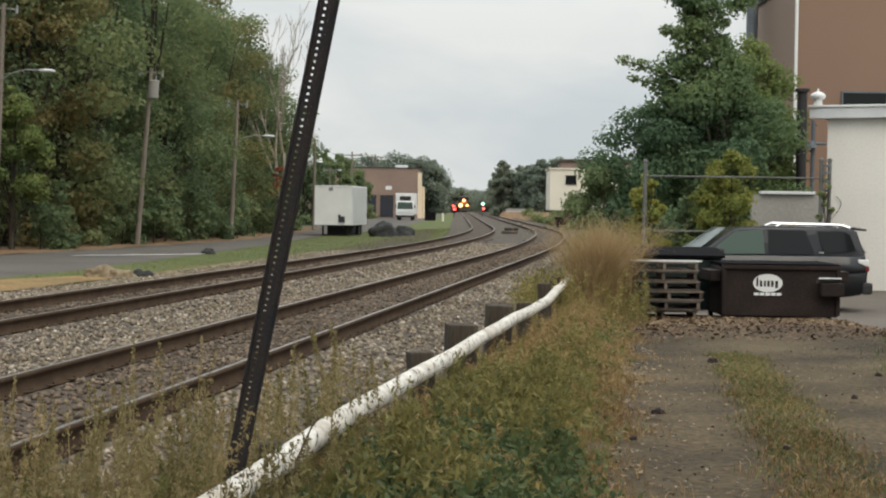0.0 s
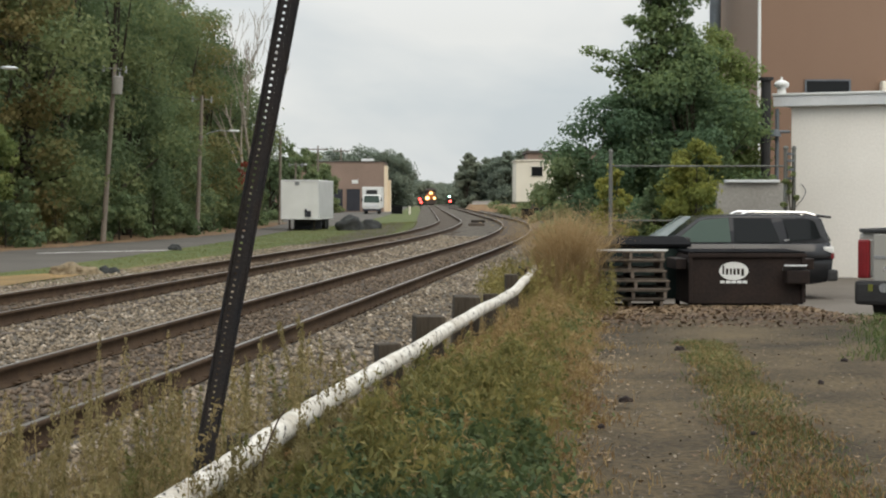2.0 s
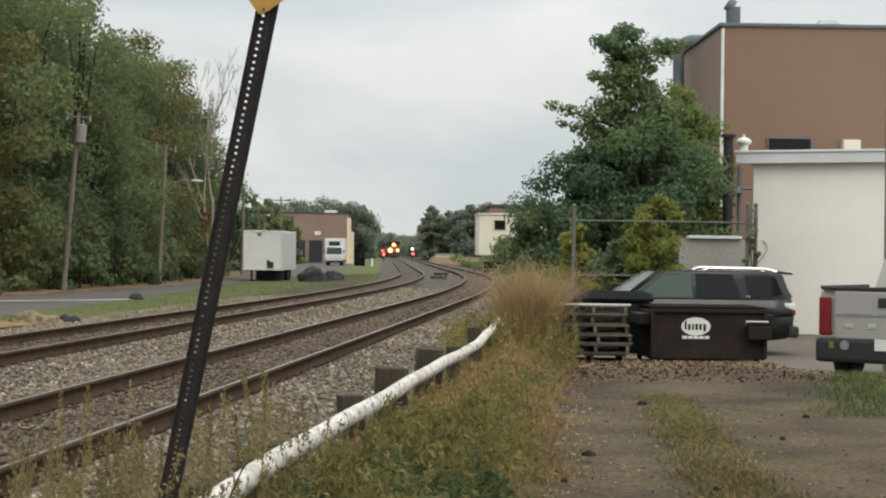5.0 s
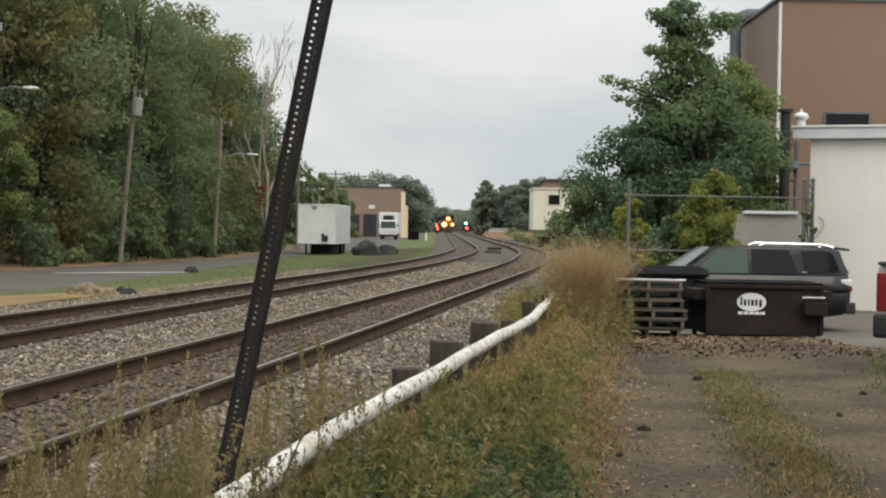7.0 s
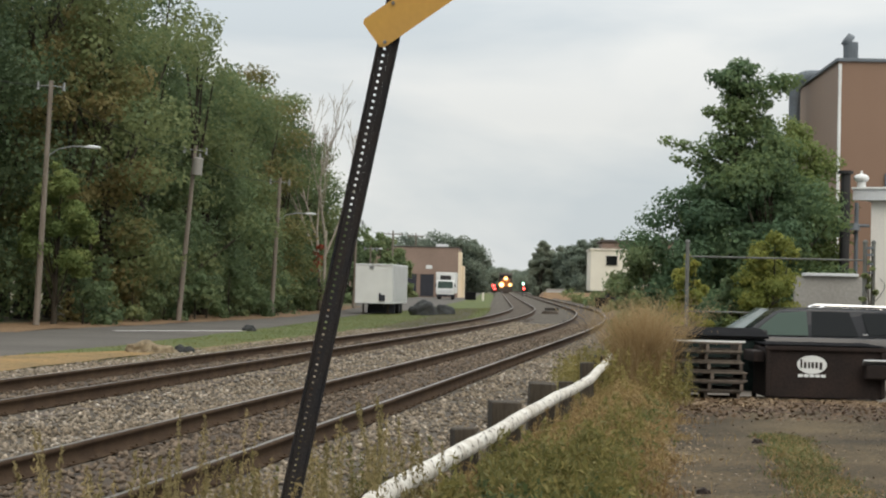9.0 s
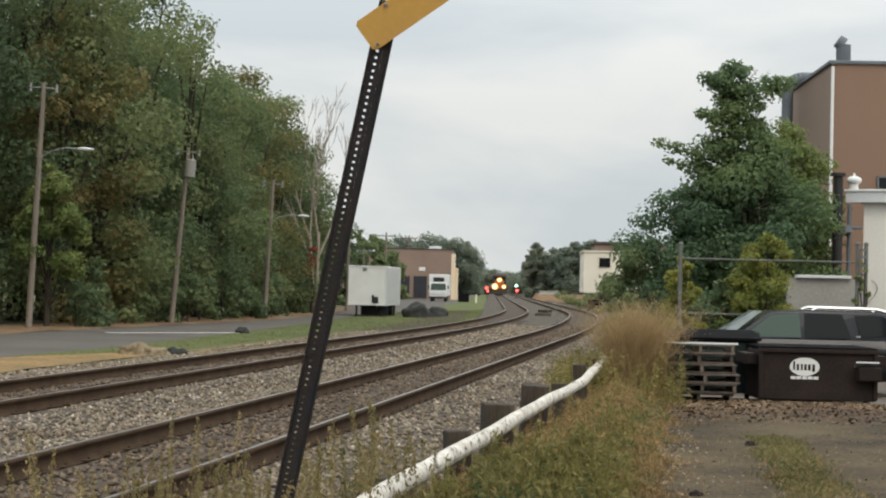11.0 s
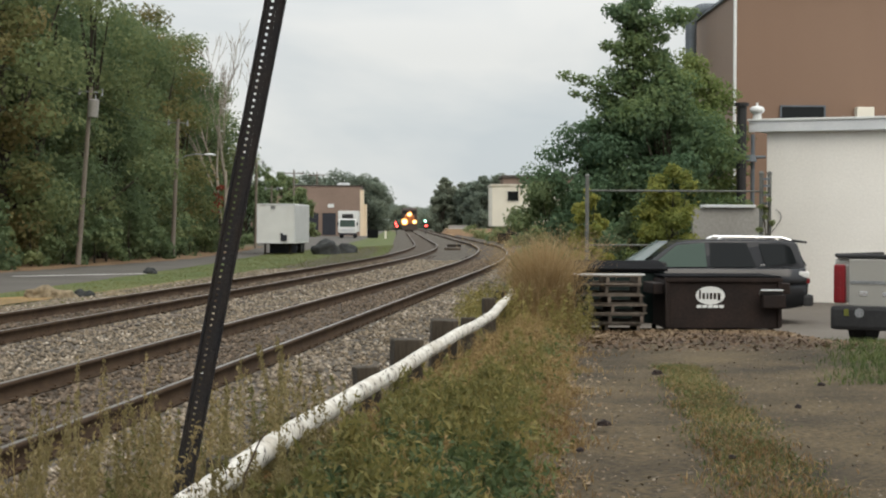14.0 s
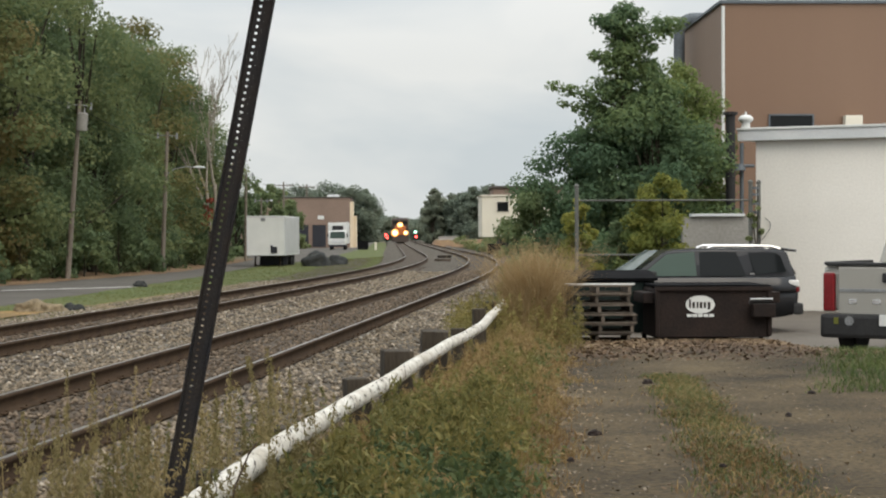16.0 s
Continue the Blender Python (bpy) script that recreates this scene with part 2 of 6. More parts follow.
    roof_dark=mat("dark_roofing", (0.07, 0.06, 0.055), (0.1, 0.085, 0.075), 0.6, 0.9),
    leaf_dark=leafy("dark_green_leaves", (0.076, 0.114, 0.06), (0.13, 0.178, 0.086), (0.2, 0.232, 0.102), 0.5, 0.16),
    leaf_mid=leafy("mixed_green_leaves", (0.1, 0.142, 0.073), (0.16, 0.21, 0.098), (0.225, 0.255, 0.115), 0.5, 0.16),
    leaf_turn=leafy("turning_leaves", (0.105, 0.134, 0.058), (0.165, 0.175, 0.07), (0.24, 0.2, 0.085), 0.5, 0.16),
    leaf_tree=leafy("blue_green_leaves", (0.066, 0.118, 0.07), (0.112, 0.175, 0.09), (0.18, 0.238, 0.098), 0.5, 0.18),
    leaf_yellow=leafy("yellowing_leaves", (0.17, 0.2, 0.052), (0.33, 0.32, 0.075), (0.47, 0.41, 0.1), 0.5),
    leaf_lime=leafy("yellow_green_leaves", (0.112, 0.162, 0.055), (0.172, 0.22, 0.072), (0.25, 0.27, 0.092), 0.45, 0.18),
    # Paler, greyer greens: distance haze is mixed into the colour.
    leaf_far=leafy("far_leaves_painted_haze", (0.165, 0.205, 0.165), (0.195, 0.232, 0.178), (0.225, 0.25, 0.185), 0.45, 0.1),
    leaf_red=leafy("red_leaves", (0.22, 0.05, 0.03), (0.32, 0.07, 0.04), (0.4, 0.12, 0.06)),
    weed_dry=leafy("dry_weed_stalks", (0.16, 0.12, 0.055), (0.24, 0.185, 0.085), (0.34, 0.27, 0.13), 0.35),
    weed_green=leafy("green_weeds", (0.092, 0.092, 0.03), (0.15, 0.14, 0.046), (0.26, 0.215, 0.075), 0.4),
    weed_seed=leafy("seed_head_weeds", (0.13, 0.108, 0.045), (0.2, 0.165, 0.073), (0.28, 0.225, 0.11), 0.35),
    weed_blue=leafy("blue_green_weeds", (0.045, 0.07, 0.034), (0.075, 0.105, 0.042), (0.13, 0.15, 0.058), 0.35),
    weed_rust=leafy("rusty_autumn_grass", (0.1, 0.058, 0.025), (0.18, 0.11, 0.047), (0.3, 0.215, 0.095)),
    tuft=leafy("straw_plume_grass", (0.3, 0.205, 0.1), (0.44, 0.325, 0.175), (0.56, 0.44, 0.26), 0.4),
    litter=leafy("fallen_leaves", (0.06, 0.036, 0.022), (0.13, 0.084, 0.048), (0.27, 0.195, 0.12), 0.1),
    grass=leafy("mown_grass", (0.055, 0.08, 0.025), (0.085, 0.11, 0.035), (0.13, 0.14, 0.05)),
    verge_blades=leafy("verge_grass_blades", (0.085, 0.105, 0.032), (0.12, 0.135, 0.042), (0.16, 0.155, 0.058), 0.3),
    lush=leafy("lush_grass", (0.045, 0.07, 0.024), (0.07, 0.1, 0.03), (0.12, 0.14, 0.045)),
    leafmould=mat("leaf_strewn_edge", (0.13, 0.075, 0.038), (0.2, 0.13, 0.07), 0.8, 0.95, bump=0.6, bump_scale=10, fine=0.4),
    stone_chips=mat("gravel_chips", (0.1, 0.082, 0.06), (0.165, 0.14, 0.11), 3, 0.95, per="island", fine=0.2),
    twig=mat("dark_twig", (0.05, 0.035, 0.025), (0.08, 0.055, 0.04), 5, 0.9),
)


# ---- mesh helpers ----
def part(name, bm, material, parent=None, label=""):
    """Links a bmesh as one mesh object under a thing or a part."""
    me = bpy.data.meshes.new(name)
    bm.to_mesh(me)
    bm.free()
    for m in (material if isinstance(material, (list, tuple)) else [material]):
        me.materials.append(m)
    ob = new(name, me)
    ob.parent = parent
    if label:
        tagged(ob, label)
    return ob


def thing(name, m, label, category, group="", kind=""):
    ob = new(name)
    ob.empty_display_size = 0.2
    ob.matrix_basis = m
    return tagged(ob, label, category, group, kind)


def box(bm, c, s, rz=0.0, rx=0.0, ry=0.0, bevel=0.0):
    """A box with centre c and size s, turned by degrees, with bevelled edges."""
    out = bmesh.ops.create_cube(bm, size=1.0, matrix=pose(*c, rx, ry, rz) @ Matrix.Diagonal((*s, 1)))
    if bevel:
        es = list({e for v in out["verts"] for e in v.link_edges})
        bmesh.ops.bevel(bm, geom=es, offset=bevel, segments=2, affect="EDGES", profile=0.6)
    return bm


def cyl(bm, p0, p1, r0, r1=None, seg=12, caps=True):
    """A tapered round bar from p0 to p1."""
    p0, p1 = Vector(p0), Vector(p1)
    d = p1 - p0
    m = Matrix.Translation((p0 + p1) / 2) @ d.to_track_quat("Z", "Y").to_matrix().to_4x4()
    bmesh.ops.create_cone(bm, cap_ends=caps, segments=seg, radius1=r0, radius2=r0 if r1 is None else r1, depth=d.length, matrix=m)
    return bm


def slab(bm, pts, a, b, axis="y", taper=None):
    """A polygon of (u, z) pairs spread along an axis from a to b. taper(u, z, side) may shift the spread."""
    rows = []
    for side in (a, b):
        vs = []
        for u, z in pts:
            w = side if taper is None else taper(u, z, side)
            vs.append(bm.verts.new((u, w, z) if axis == "y" else (w, u, z)))
        rows.append(vs)
    n = len(pts)
    bm.faces.new(rows[0])
    bm.faces.new(rows[1][::-1])
    for i in range(n):
        j = (i + 1) % n
        bm.faces.new((rows[0][i], rows[1][i], rows[1][j], rows[0][j]))
    bmesh.ops.recalc_face_normals(bm, faces=bm.faces)
    return bm


def B():
    return bmesh.new()


def raw(name, verts, faces, material, parent=None, smooth=False):
    """A mesh object from arrays of corners and equal-sided faces."""
    verts, faces = np.asarray(verts, dtype=np.float32), np.asarray(faces, dtype=np.int32)
    me = bpy.data.meshes.new(name)
    k = faces.shape[1]
    me.vertices.add(len(verts))
    me.vertices.foreach_set("co", verts.ravel())
    me.loops.add(faces.size)
    me.loops.foreach_set("vertex_index", faces.ravel())
    me.polygons.add(len(faces))
    me.polygons.foreach_set("loop_start", np.arange(0, faces.size, k, dtype=np.int32))
    me.update(calc_edges=True)
    if smooth:
        me.polygons.foreach_set("use_smooth", np.ones(len(faces), dtype=bool))
    me.materials.append(material)
    ob = new(name, me)
    ob.parent = parent
    return ob


def leaf_cloud(rng, centres, size, droop=0.0, slim=0.6, flat=False, facing=None):
    """Corners and faces of leaf-shaped quads round the given centres, turned at random or, with facing, roughly towards those directions."""
    n = len(centres)
    a = rng.normal(size=(n, 3))
    a[:, 2] -= droop
    a /= np.linalg.norm(a, axis=1, keepdims=True)
    if flat:
        a[:, 2] *= 0.2
        a /= np.linalg.norm(a, axis=1, keepdims=True)
    b = np.cross(a, np.array([0, 0, 1.0]) + 0.35 * rng.normal(size=(n, 3)) if flat else rng.normal(size=(n, 3)))
    b /= np.linalg.norm(b, axis=1, keepdims=True) + 1e-9
    if facing is not None:
        nrm = facing + 0.55 * rng.normal(size=(n, 3)) + np.array([0, 0, 0.35])
        a = np.cross(nrm, rng.normal(size=(n, 3)))
        a /= np.linalg.norm(a, axis=1, keepdims=True) + 1e-9
        b = np.cross(nrm, a)
        b /= np.linalg.norm(b, axis=1, keepdims=True) + 1e-9
    s = size * rng.uniform(0.55, 1.4, (n, 1))
    fold = np.cross(a, b) * s * 0.18
    c = np.asarray(centres)
    v = np.stack([c - a * s * 0.5, c + b * s * 0.5 * slim + fold, c + a * s * 0.5, c - b * s * 0.5 * slim + fold], axis=1).reshape(-1, 3)
    return v, np.arange(4 * n).reshape(-1, 4)


# ---- the plan: track line and ground ----
def rail_x(y):
    """The near track's right-hand rail: straight, then a long left-hand curve, then nearly straight."""
    y = np.asarray(y, dtype=float)
    a, y0, y1, h1, h2 = 0.105, 50.0, 125.0, -0.0135, -0.0135
    x = -3.73 + a * np.minimum(y, y0)
    t = np.clip(y - y0, 0, y1 - y0)
    x = x + a * t + (h1 - a) * t * t / (2 * (y1 - y0))
    t = np.clip(y - y1, 0, None)
    return x + h1 * t + (h2 - h1) * np.minimum(t, 260) ** 2 / 520 + (h2 - h1) * np.clip(t - 260, 0, None)


def smooth_step(v, a, b):
    t = np.clip((np.asarray(v, dtype=float) - a) / (b - a), 0, 1)
    return t * t * (3 - 2 * t)


def ground_z(x, y):
    """The height of the ground sheet: low street side, bed under the tracks, drive that falls away gently."""
    x, y = np.asarray(x, dtype=float), np.asarray(y, dtype=float)
    u = x - rail_x(y)
    left = -0.68 + 0.45 * smooth_step(y, 130, 210) - 0.1 * smooth_step(y, 300, 900)
    right = -0.05 - 0.11 * smooth_step(y, 12, 25) - 0.46 * smooth_step(y, 25.3, 28.6) + 0.15 * smooth_step(y, 60, 120) - 0.28 * smooth_step(x, 5.2, 6.2) * smooth_step(y, 22, 25)
    right = np.maximum(right, -0.62)
    z = left + (-0.5 - left) * smooth_step(u, -9.5, -7.5)
    return z + (right - z) * smooth_step(u, 1.3, 2.4)


def sheet(name, us, ys, place, material, lift=0.0):
    """A surface over a grid; place(u, y) gives x and z."""
    U, Y = np.meshgrid(us, ys)
    X, Z = place(U, Y)
    v = np.stack([X, Y, Z + lift], axis=-1).reshape(-1, 3)
    a = np.arange(len(us) * len(ys)).reshape(len(ys), len(us))
    f = np.stack([a[:-1, :-1], a[:-1, 1:], a[1:, 1:], a[1:, :-1]], axis=-1).reshape(-1, 4)
    return raw(name, v, f, material, smooth=True)


def bumps(x, y, size, seed):
    """Gentle unevenness, from a few crossed waves."""
    r = np.random.default_rng(seed)
    z = 0
    for i in range(6):
        k, ang, ph = 2 * np.pi / (size * r.uniform(0.5, 2.2)), r.uniform(0, 6.28), r.uniform(0, 6.28)
        z = z + np.sin(k * (x * np.cos(ang) + y * np.sin(ang)) + ph)
    return z / 6


# ---- ground, road, drive, track bed ----
def road_near(y):
    """The street's edge towards the tracks."""
    return np.interp(y, [20, 50, 70, 92, 111, 150, 180, 230, 400], [-16, -12.3, -11.3, -10.8, -10.6, -8.2, -6.6, -6.2, -9])


def road_far(y):
    """The street's edge towards the trees."""
    return np.interp(y, [20, 60, 80, 96, 111, 150, 200, 400], [-27, -19.6, -16.6, -14.4, -14.0, -14.6, -19, -22])


def build_ground():
    xs = np.concatenate([[-2500, -1200, -600, -300, -160, -100], np.arange(-70, -16, 2.0), np.arange(-16, 16, 0.5), np.arange(16, 61, 3.0), [90, 160, 300, 600, 1200, 2500]])
    ys = np.concatenate([[-300, -100, -40, -15], np.arange(-6, 60, 0.6), np.arange(60, 160, 4.0), np.arange(160, 500, 20.0), [600, 900, 1500, 2500, 4500]])
    g = sheet("ground", xs, ys, lambda x, y: (x, ground_z(x, y) - 0.07), M["ground"])
    tagged(g, "weedy grass and soil ground beside the railway", "ground", kind="structure")

    # Street beyond the tracks, with a bay of asphalt by the trailer.
    ys = np.concatenate([np.arange(20, 150, 3.0), np.arange(150, 420, 15.0)])

    def road_place(u, y):
        x = road_near(y) + u * (road_far(y) - road_near(y))
        return x, ground_z(x, y) + 0.015
    tagged(sheet("road", np.linspace(0, 1.0, 10), ys, road_place, M["asphalt"]), "grey worn asphalt street along the trees", "road", kind="structure")

    def verge_place(u, y):
        a, b = rail_x(y) - 7.0 - 3.4 * (1 - smooth_step(y, 48, 90)), road_near(y) - 0.1
        x = a + u * (b - a)
        return x, ground_z(x, y) + 0.01 + 0.03 * bumps(x, y, 2.0, 3)
    tagged(sheet("verge", np.linspace(0, 1.0, 14), ys, verge_place, M["verge"]), "mown green grass verge between street and track", "grass verge", kind="structure")

    def straw_place(u, y):
        a, b = rail_x(y) - 11.0, road_near(y) + 0.1
        x = a + u * (b - a) * (1 - 0.96 * smooth_step(y, 41, 51))
        return x, ground_z(x, y) + 0.05 + 0.03 * bumps(x, y, 1.3, 5)
    tagged(sheet("dry_patch", np.linspace(0, 1.0, 8), np.arange(24, 62, 1.5), straw_place, M["straw"]), "dry straw-coloured ground beside the track", "ground", kind="structure")

    def edge_place(u, y):
        x = road_far(y) + 0.7 - u * 5.0 + 0.4 * bumps(y, 0 * y, 4.0, 6)
        return x, ground_z(x, y) + 0.03 + 0.03 * bumps(x, y, 1.5, 8)
    tagged(sheet("leafy_edge", np.linspace(0, 1.0, 8), np.arange(24, 150, 1.5), edge_place, M["leafmould"]), "brown leaf-strewn soil along the far side of the street", "ground", kind="structure")

    # Road paint.
    bm = B()
    slab(bm, [(-0.9, 0), (5.2, 0), (5.2, 0.006), (-0.9, 0.006)], -0.2, 0.2)
    line = part("road_marking", bm, M["paint_line"])
    line.matrix_basis = pose(-15.1, 66.0, float(ground_z(-15.1, 66)) + 0.02, 0, 0, 44)
    tagged(line, "worn white painted line on the street", "road marking", kind="structure")

    # Drive and lot to the right.
    def drive_place(u, y):
        x = -0.28 + 0.097 * y + u * (9.5 + 0.1 * y)
        return x, ground_z(x, y) + 0.012 + 0.018 * bumps(x, y, 1.2, 9) - 0.05 * np.exp(-((x - (0.25 + 0.1 * y)) / 0.45) ** 2) * 0.5
    tagged(sheet("drive", np.linspace(0, 1, 60), np.arange(-6, 26.2, 0.3), drive_place, M["dirt"]), "packed dirt and gravel drive with wheel ruts", "drive", kind="structure")
    tagged(sheet("parking_lot", np.linspace(2.2, 40, 60), np.arange(25.6, 62, 0.8), lambda x, y: (x + 0 * y, ground_z(x, y) + 0.022), M["lot"]), "pale worn asphalt of the parking lot", "parking lot", kind="structure")

    def bank_place(u, y):
        a, b = rail_x(y) + 1.55, -0.28 + 0.097 * y + 0.15
        x = a + u * (b - a)
        return x, np.maximum(ground_z(x, y), -0.3) + 0.03 * np.minimum(1, 8 * u) * np.minimum(1, 8 * (1 - u)) + 0.025 * bumps(x, y, 0.7, 15)
    tagged(sheet("bank", np.linspace(0, 1, 24), np.arange(-6, 27.5, 0.3), bank_place, M["bank"]), "weedy soil bank between track and drive", "bank", kind="structure")

    # Ballast bed across both tracks.
    us = np.array([-11.2, -7.4, -6.6, -6.2, -5.62, -5.35, -4.9, -4.2, -3.92, -3.4, -2.7, -2.1, -1.55, -1.25, -0.7, -0.1, 0.17, 0.6, 0.95, 1.35, 1.75, 2.1])
    zs = np.array([-0.68, -0.5, -0.26, -0.2, -0.175, -0.165, -0.165, -0.165, -0.18, -0.21, -0.245, -0.21, -0.18, -0.165, -0.162, -0.165, -0.178, -0.19, -0.24, -0.35, -0.36, -0.16])
    ys = np.concatenate([np.arange(-6, 60, 0.4), np.arange(60, 200, 2.0), np.arange(200, 901, 20.0)])

    def bed_place(u, y):
        return rail_x(y) + u, np.interp(u, us, zs) + 0.02 * bumps(u, y, 0.8, 12)
    fine_us = np.unique(np.concatenate([us, np.arange(-11.2, 2.1, 0.2)]))
    bed = sheet("track_bed", fine_us, ys, bed_place, M["ballast"])
    bed.data.materials.append(M["fouled"])
    idx = []
    for p in bed.data.polygons:
        u = p.center[0] - float(rail_x(p.center[1]))
        idx.append(1 if (-1.4 < u < -0.05 or -5.45 < u < -4.1) else 0)
    bed.data.polygons.foreach_set("material_index", idx)
    tagged(bed, "grey crushed-stone ballast bed under two tracks", "ballast", kind="structure")
    return us, zs


BED_U, BED_Z = build_ground()


def build_stones():
    """Loose ballast stones, thickest near the camera."""
    rng = np.random.default_rng(4)
    base = np.array([(1, 0, 0), (-1, 0, 0), (0, 1, 0), (0, -1, 0), (0, 0, 1), (0, 0, -1)], dtype=float)
    tri = np.array([(0, 2, 4), (2, 1, 4), (1, 3, 4), (3, 0, 4), (2, 0, 5), (1, 2, 5), (3, 1, 5), (0, 3, 5)])

    def scatter(name, label, n, u0, u1, material, skip, y0=8.0, y1=75.0, size=(0.02, 0.044)):
        y = y0 * (y1 / y0) ** rng.random(n)
        u = rng.uniform(u0, u1, n)
        keep = np.ones(n, bool)
        for a, b in skip:
            keep &= ~((u > a) & (u < b))
        y, u = y[keep], u[keep]
        n = len(y)
        c = np.stack([rail_x(y) + u, y, np.interp(u, BED_U, BED_Z) + 0.012], axis=1)
        s = rng.uniform(*size, (n, 1, 1)) * (1 + np.clip(y - 25, 0, 60) / 60)[:, None, None]
        v = base[None] * s * rng.uniform(0.6, 1.25, (n, 6, 1))
        ang = rng.uniform(0, 6.28, n)
        ca, sa = np.cos(ang)[:, None], np.sin(ang)[:, None]
        v = np.stack([v[..., 0] * ca - v[..., 1] * sa, v[..., 0] * sa + v[..., 1] * ca, v[..., 2] * 0.75 + v[..., 0] * 0.3], axis=-1) + c[:, None]
        f = (tri[None] + 6 * np.arange(n)[:, None, None]).reshape(-1, 3)
        tagged(raw(name, v.reshape(-1, 3), f, material), label, "ballast stones", kind="stuff")
    rails = [(-0.09, 0.15), (-1.62, -1.35), (-4.14, -3.9), (-5.68, -5.4)]
    scatter("ballast_stones", "loose pale grey crushed ballast stones", 76000, -11.0, 1.9, M["stone"], rails + [(-1.36, -0.08), (-5.4, -4.1)])
    scatter("pale_ballast_stones", "scattered pale and whitish ballast stones", 6500, -11.0, 1.9, M["stone_pale"], rails + [(-1.36, -0.08), (-5.4, -4.1)])
    scatter("rusty_ballast_stones", "rust-stained ballast stones between the rails", 24000, -5.4, -0.08, M["stone_brown"], rails + [(-3.96, -1.53)])


build_stones()


def build_track(name, offset, label):
    t = thing(name, pose(0, 0, 0), label, "railway track", "pair of railway tracks")
    prof = [(-0.075, -0.172), (0.075, -0.172), (0.075, -0.158), (0.014, -0.14), (0.012, -0.048), (0.036, -0.036), (0.036, -0.006), (0.028, 0.0), (-0.028, 0.0), (-0.036, -0.006), (-0.036, -0.036), (-0.012, -0.048), (-0.014, -0.14), (-0.075, -0.158)]
    ys = np.concatenate([np.arange(-5, 60, 1.0), np.arange(60, 220, 3.0), np.arange(220, 881, 12.0)])
    for du in (0.0, -1.507):
        def sweep(pr):
            p = np.array(pr)
            x = (rail_x(ys) + offset + du)[:, None] + p[None, :, 0]
            v = np.stack([x, np.repeat(ys[:, None], len(p), 1), np.repeat(p[None, :, 1], len(ys), 0)], axis=-1).reshape(-1, 3)
            k = len(p)
            a = np.arange(len(ys) - 1)[:, None] * k
            j = np.arange(k)[None]
            f = np.stack([a + j, a + (j + 1) % k, a + k + (j + 1) % k, a + k + j], axis=-1).reshape(-1, 4)
            return v, f
        r = raw("rail", *sweep(prof), M["rust"], t)
        raw("running_surface", *sweep([(-0.02, 0.001), (0.022, 0.001), (0.02, 0.004), (-0.018, 0.004)]), M["polished"], r)
    bm = B()
    box(bm, (0, 0, -0.1), (2.55, 0.22, 0.17), bevel=0.012)
    first = part("tie", bm, M["tie"], t)
    rng = random.Random(int(abs(offset) * 10) + 2)
    for i in range(150):
        y = 6 + i * 0.53
        x = float(rail_x(y)) + offset - 0.753
        ob = first if i == 0 else new("tie", first.data)
        ob.parent = t
        slope = math.degrees(math.atan2(float(rail_x(y + 0.5) - rail_x(y - 0.5)), 1.0))
        ob.matrix_basis = pose(x + rng.uniform(-0.04, 0.04), y, -0.158 + rng.uniform(-0.012, 0.006), 0, 0, -slope + rng.uniform(-0.6, 0.6))
    bm = B()
    box(bm, (0, 0, -0.15), (0.2, 0.15, 0.014), bevel=0.003)
    for sx in (-0.075, 0.075):
        box(bm, (sx, 0.04, -0.138), (0.02, 0.02, 0.02))
    plate = part("tie_plate", bm, M["rust"], t)
    k = 0
    for i in range(2, 62):
        y = 6 + i * 0.53
        for du in (0.0, -1.507):
            ob = plate if k == 0 else new("tie_plate", plate.data)
            ob.parent = t
            ob.matrix_basis = pose(float(rail_x(y)) + offset + du, y, -0.002, 0, 0, -6)
            k += 1
    return t


build_track("near_railway_track", 0.0, "near railway track of rusty steel rails on wooden ties")
build_track("far_railway_track", -4.05, "second railway track of rusty rails in a long curve")


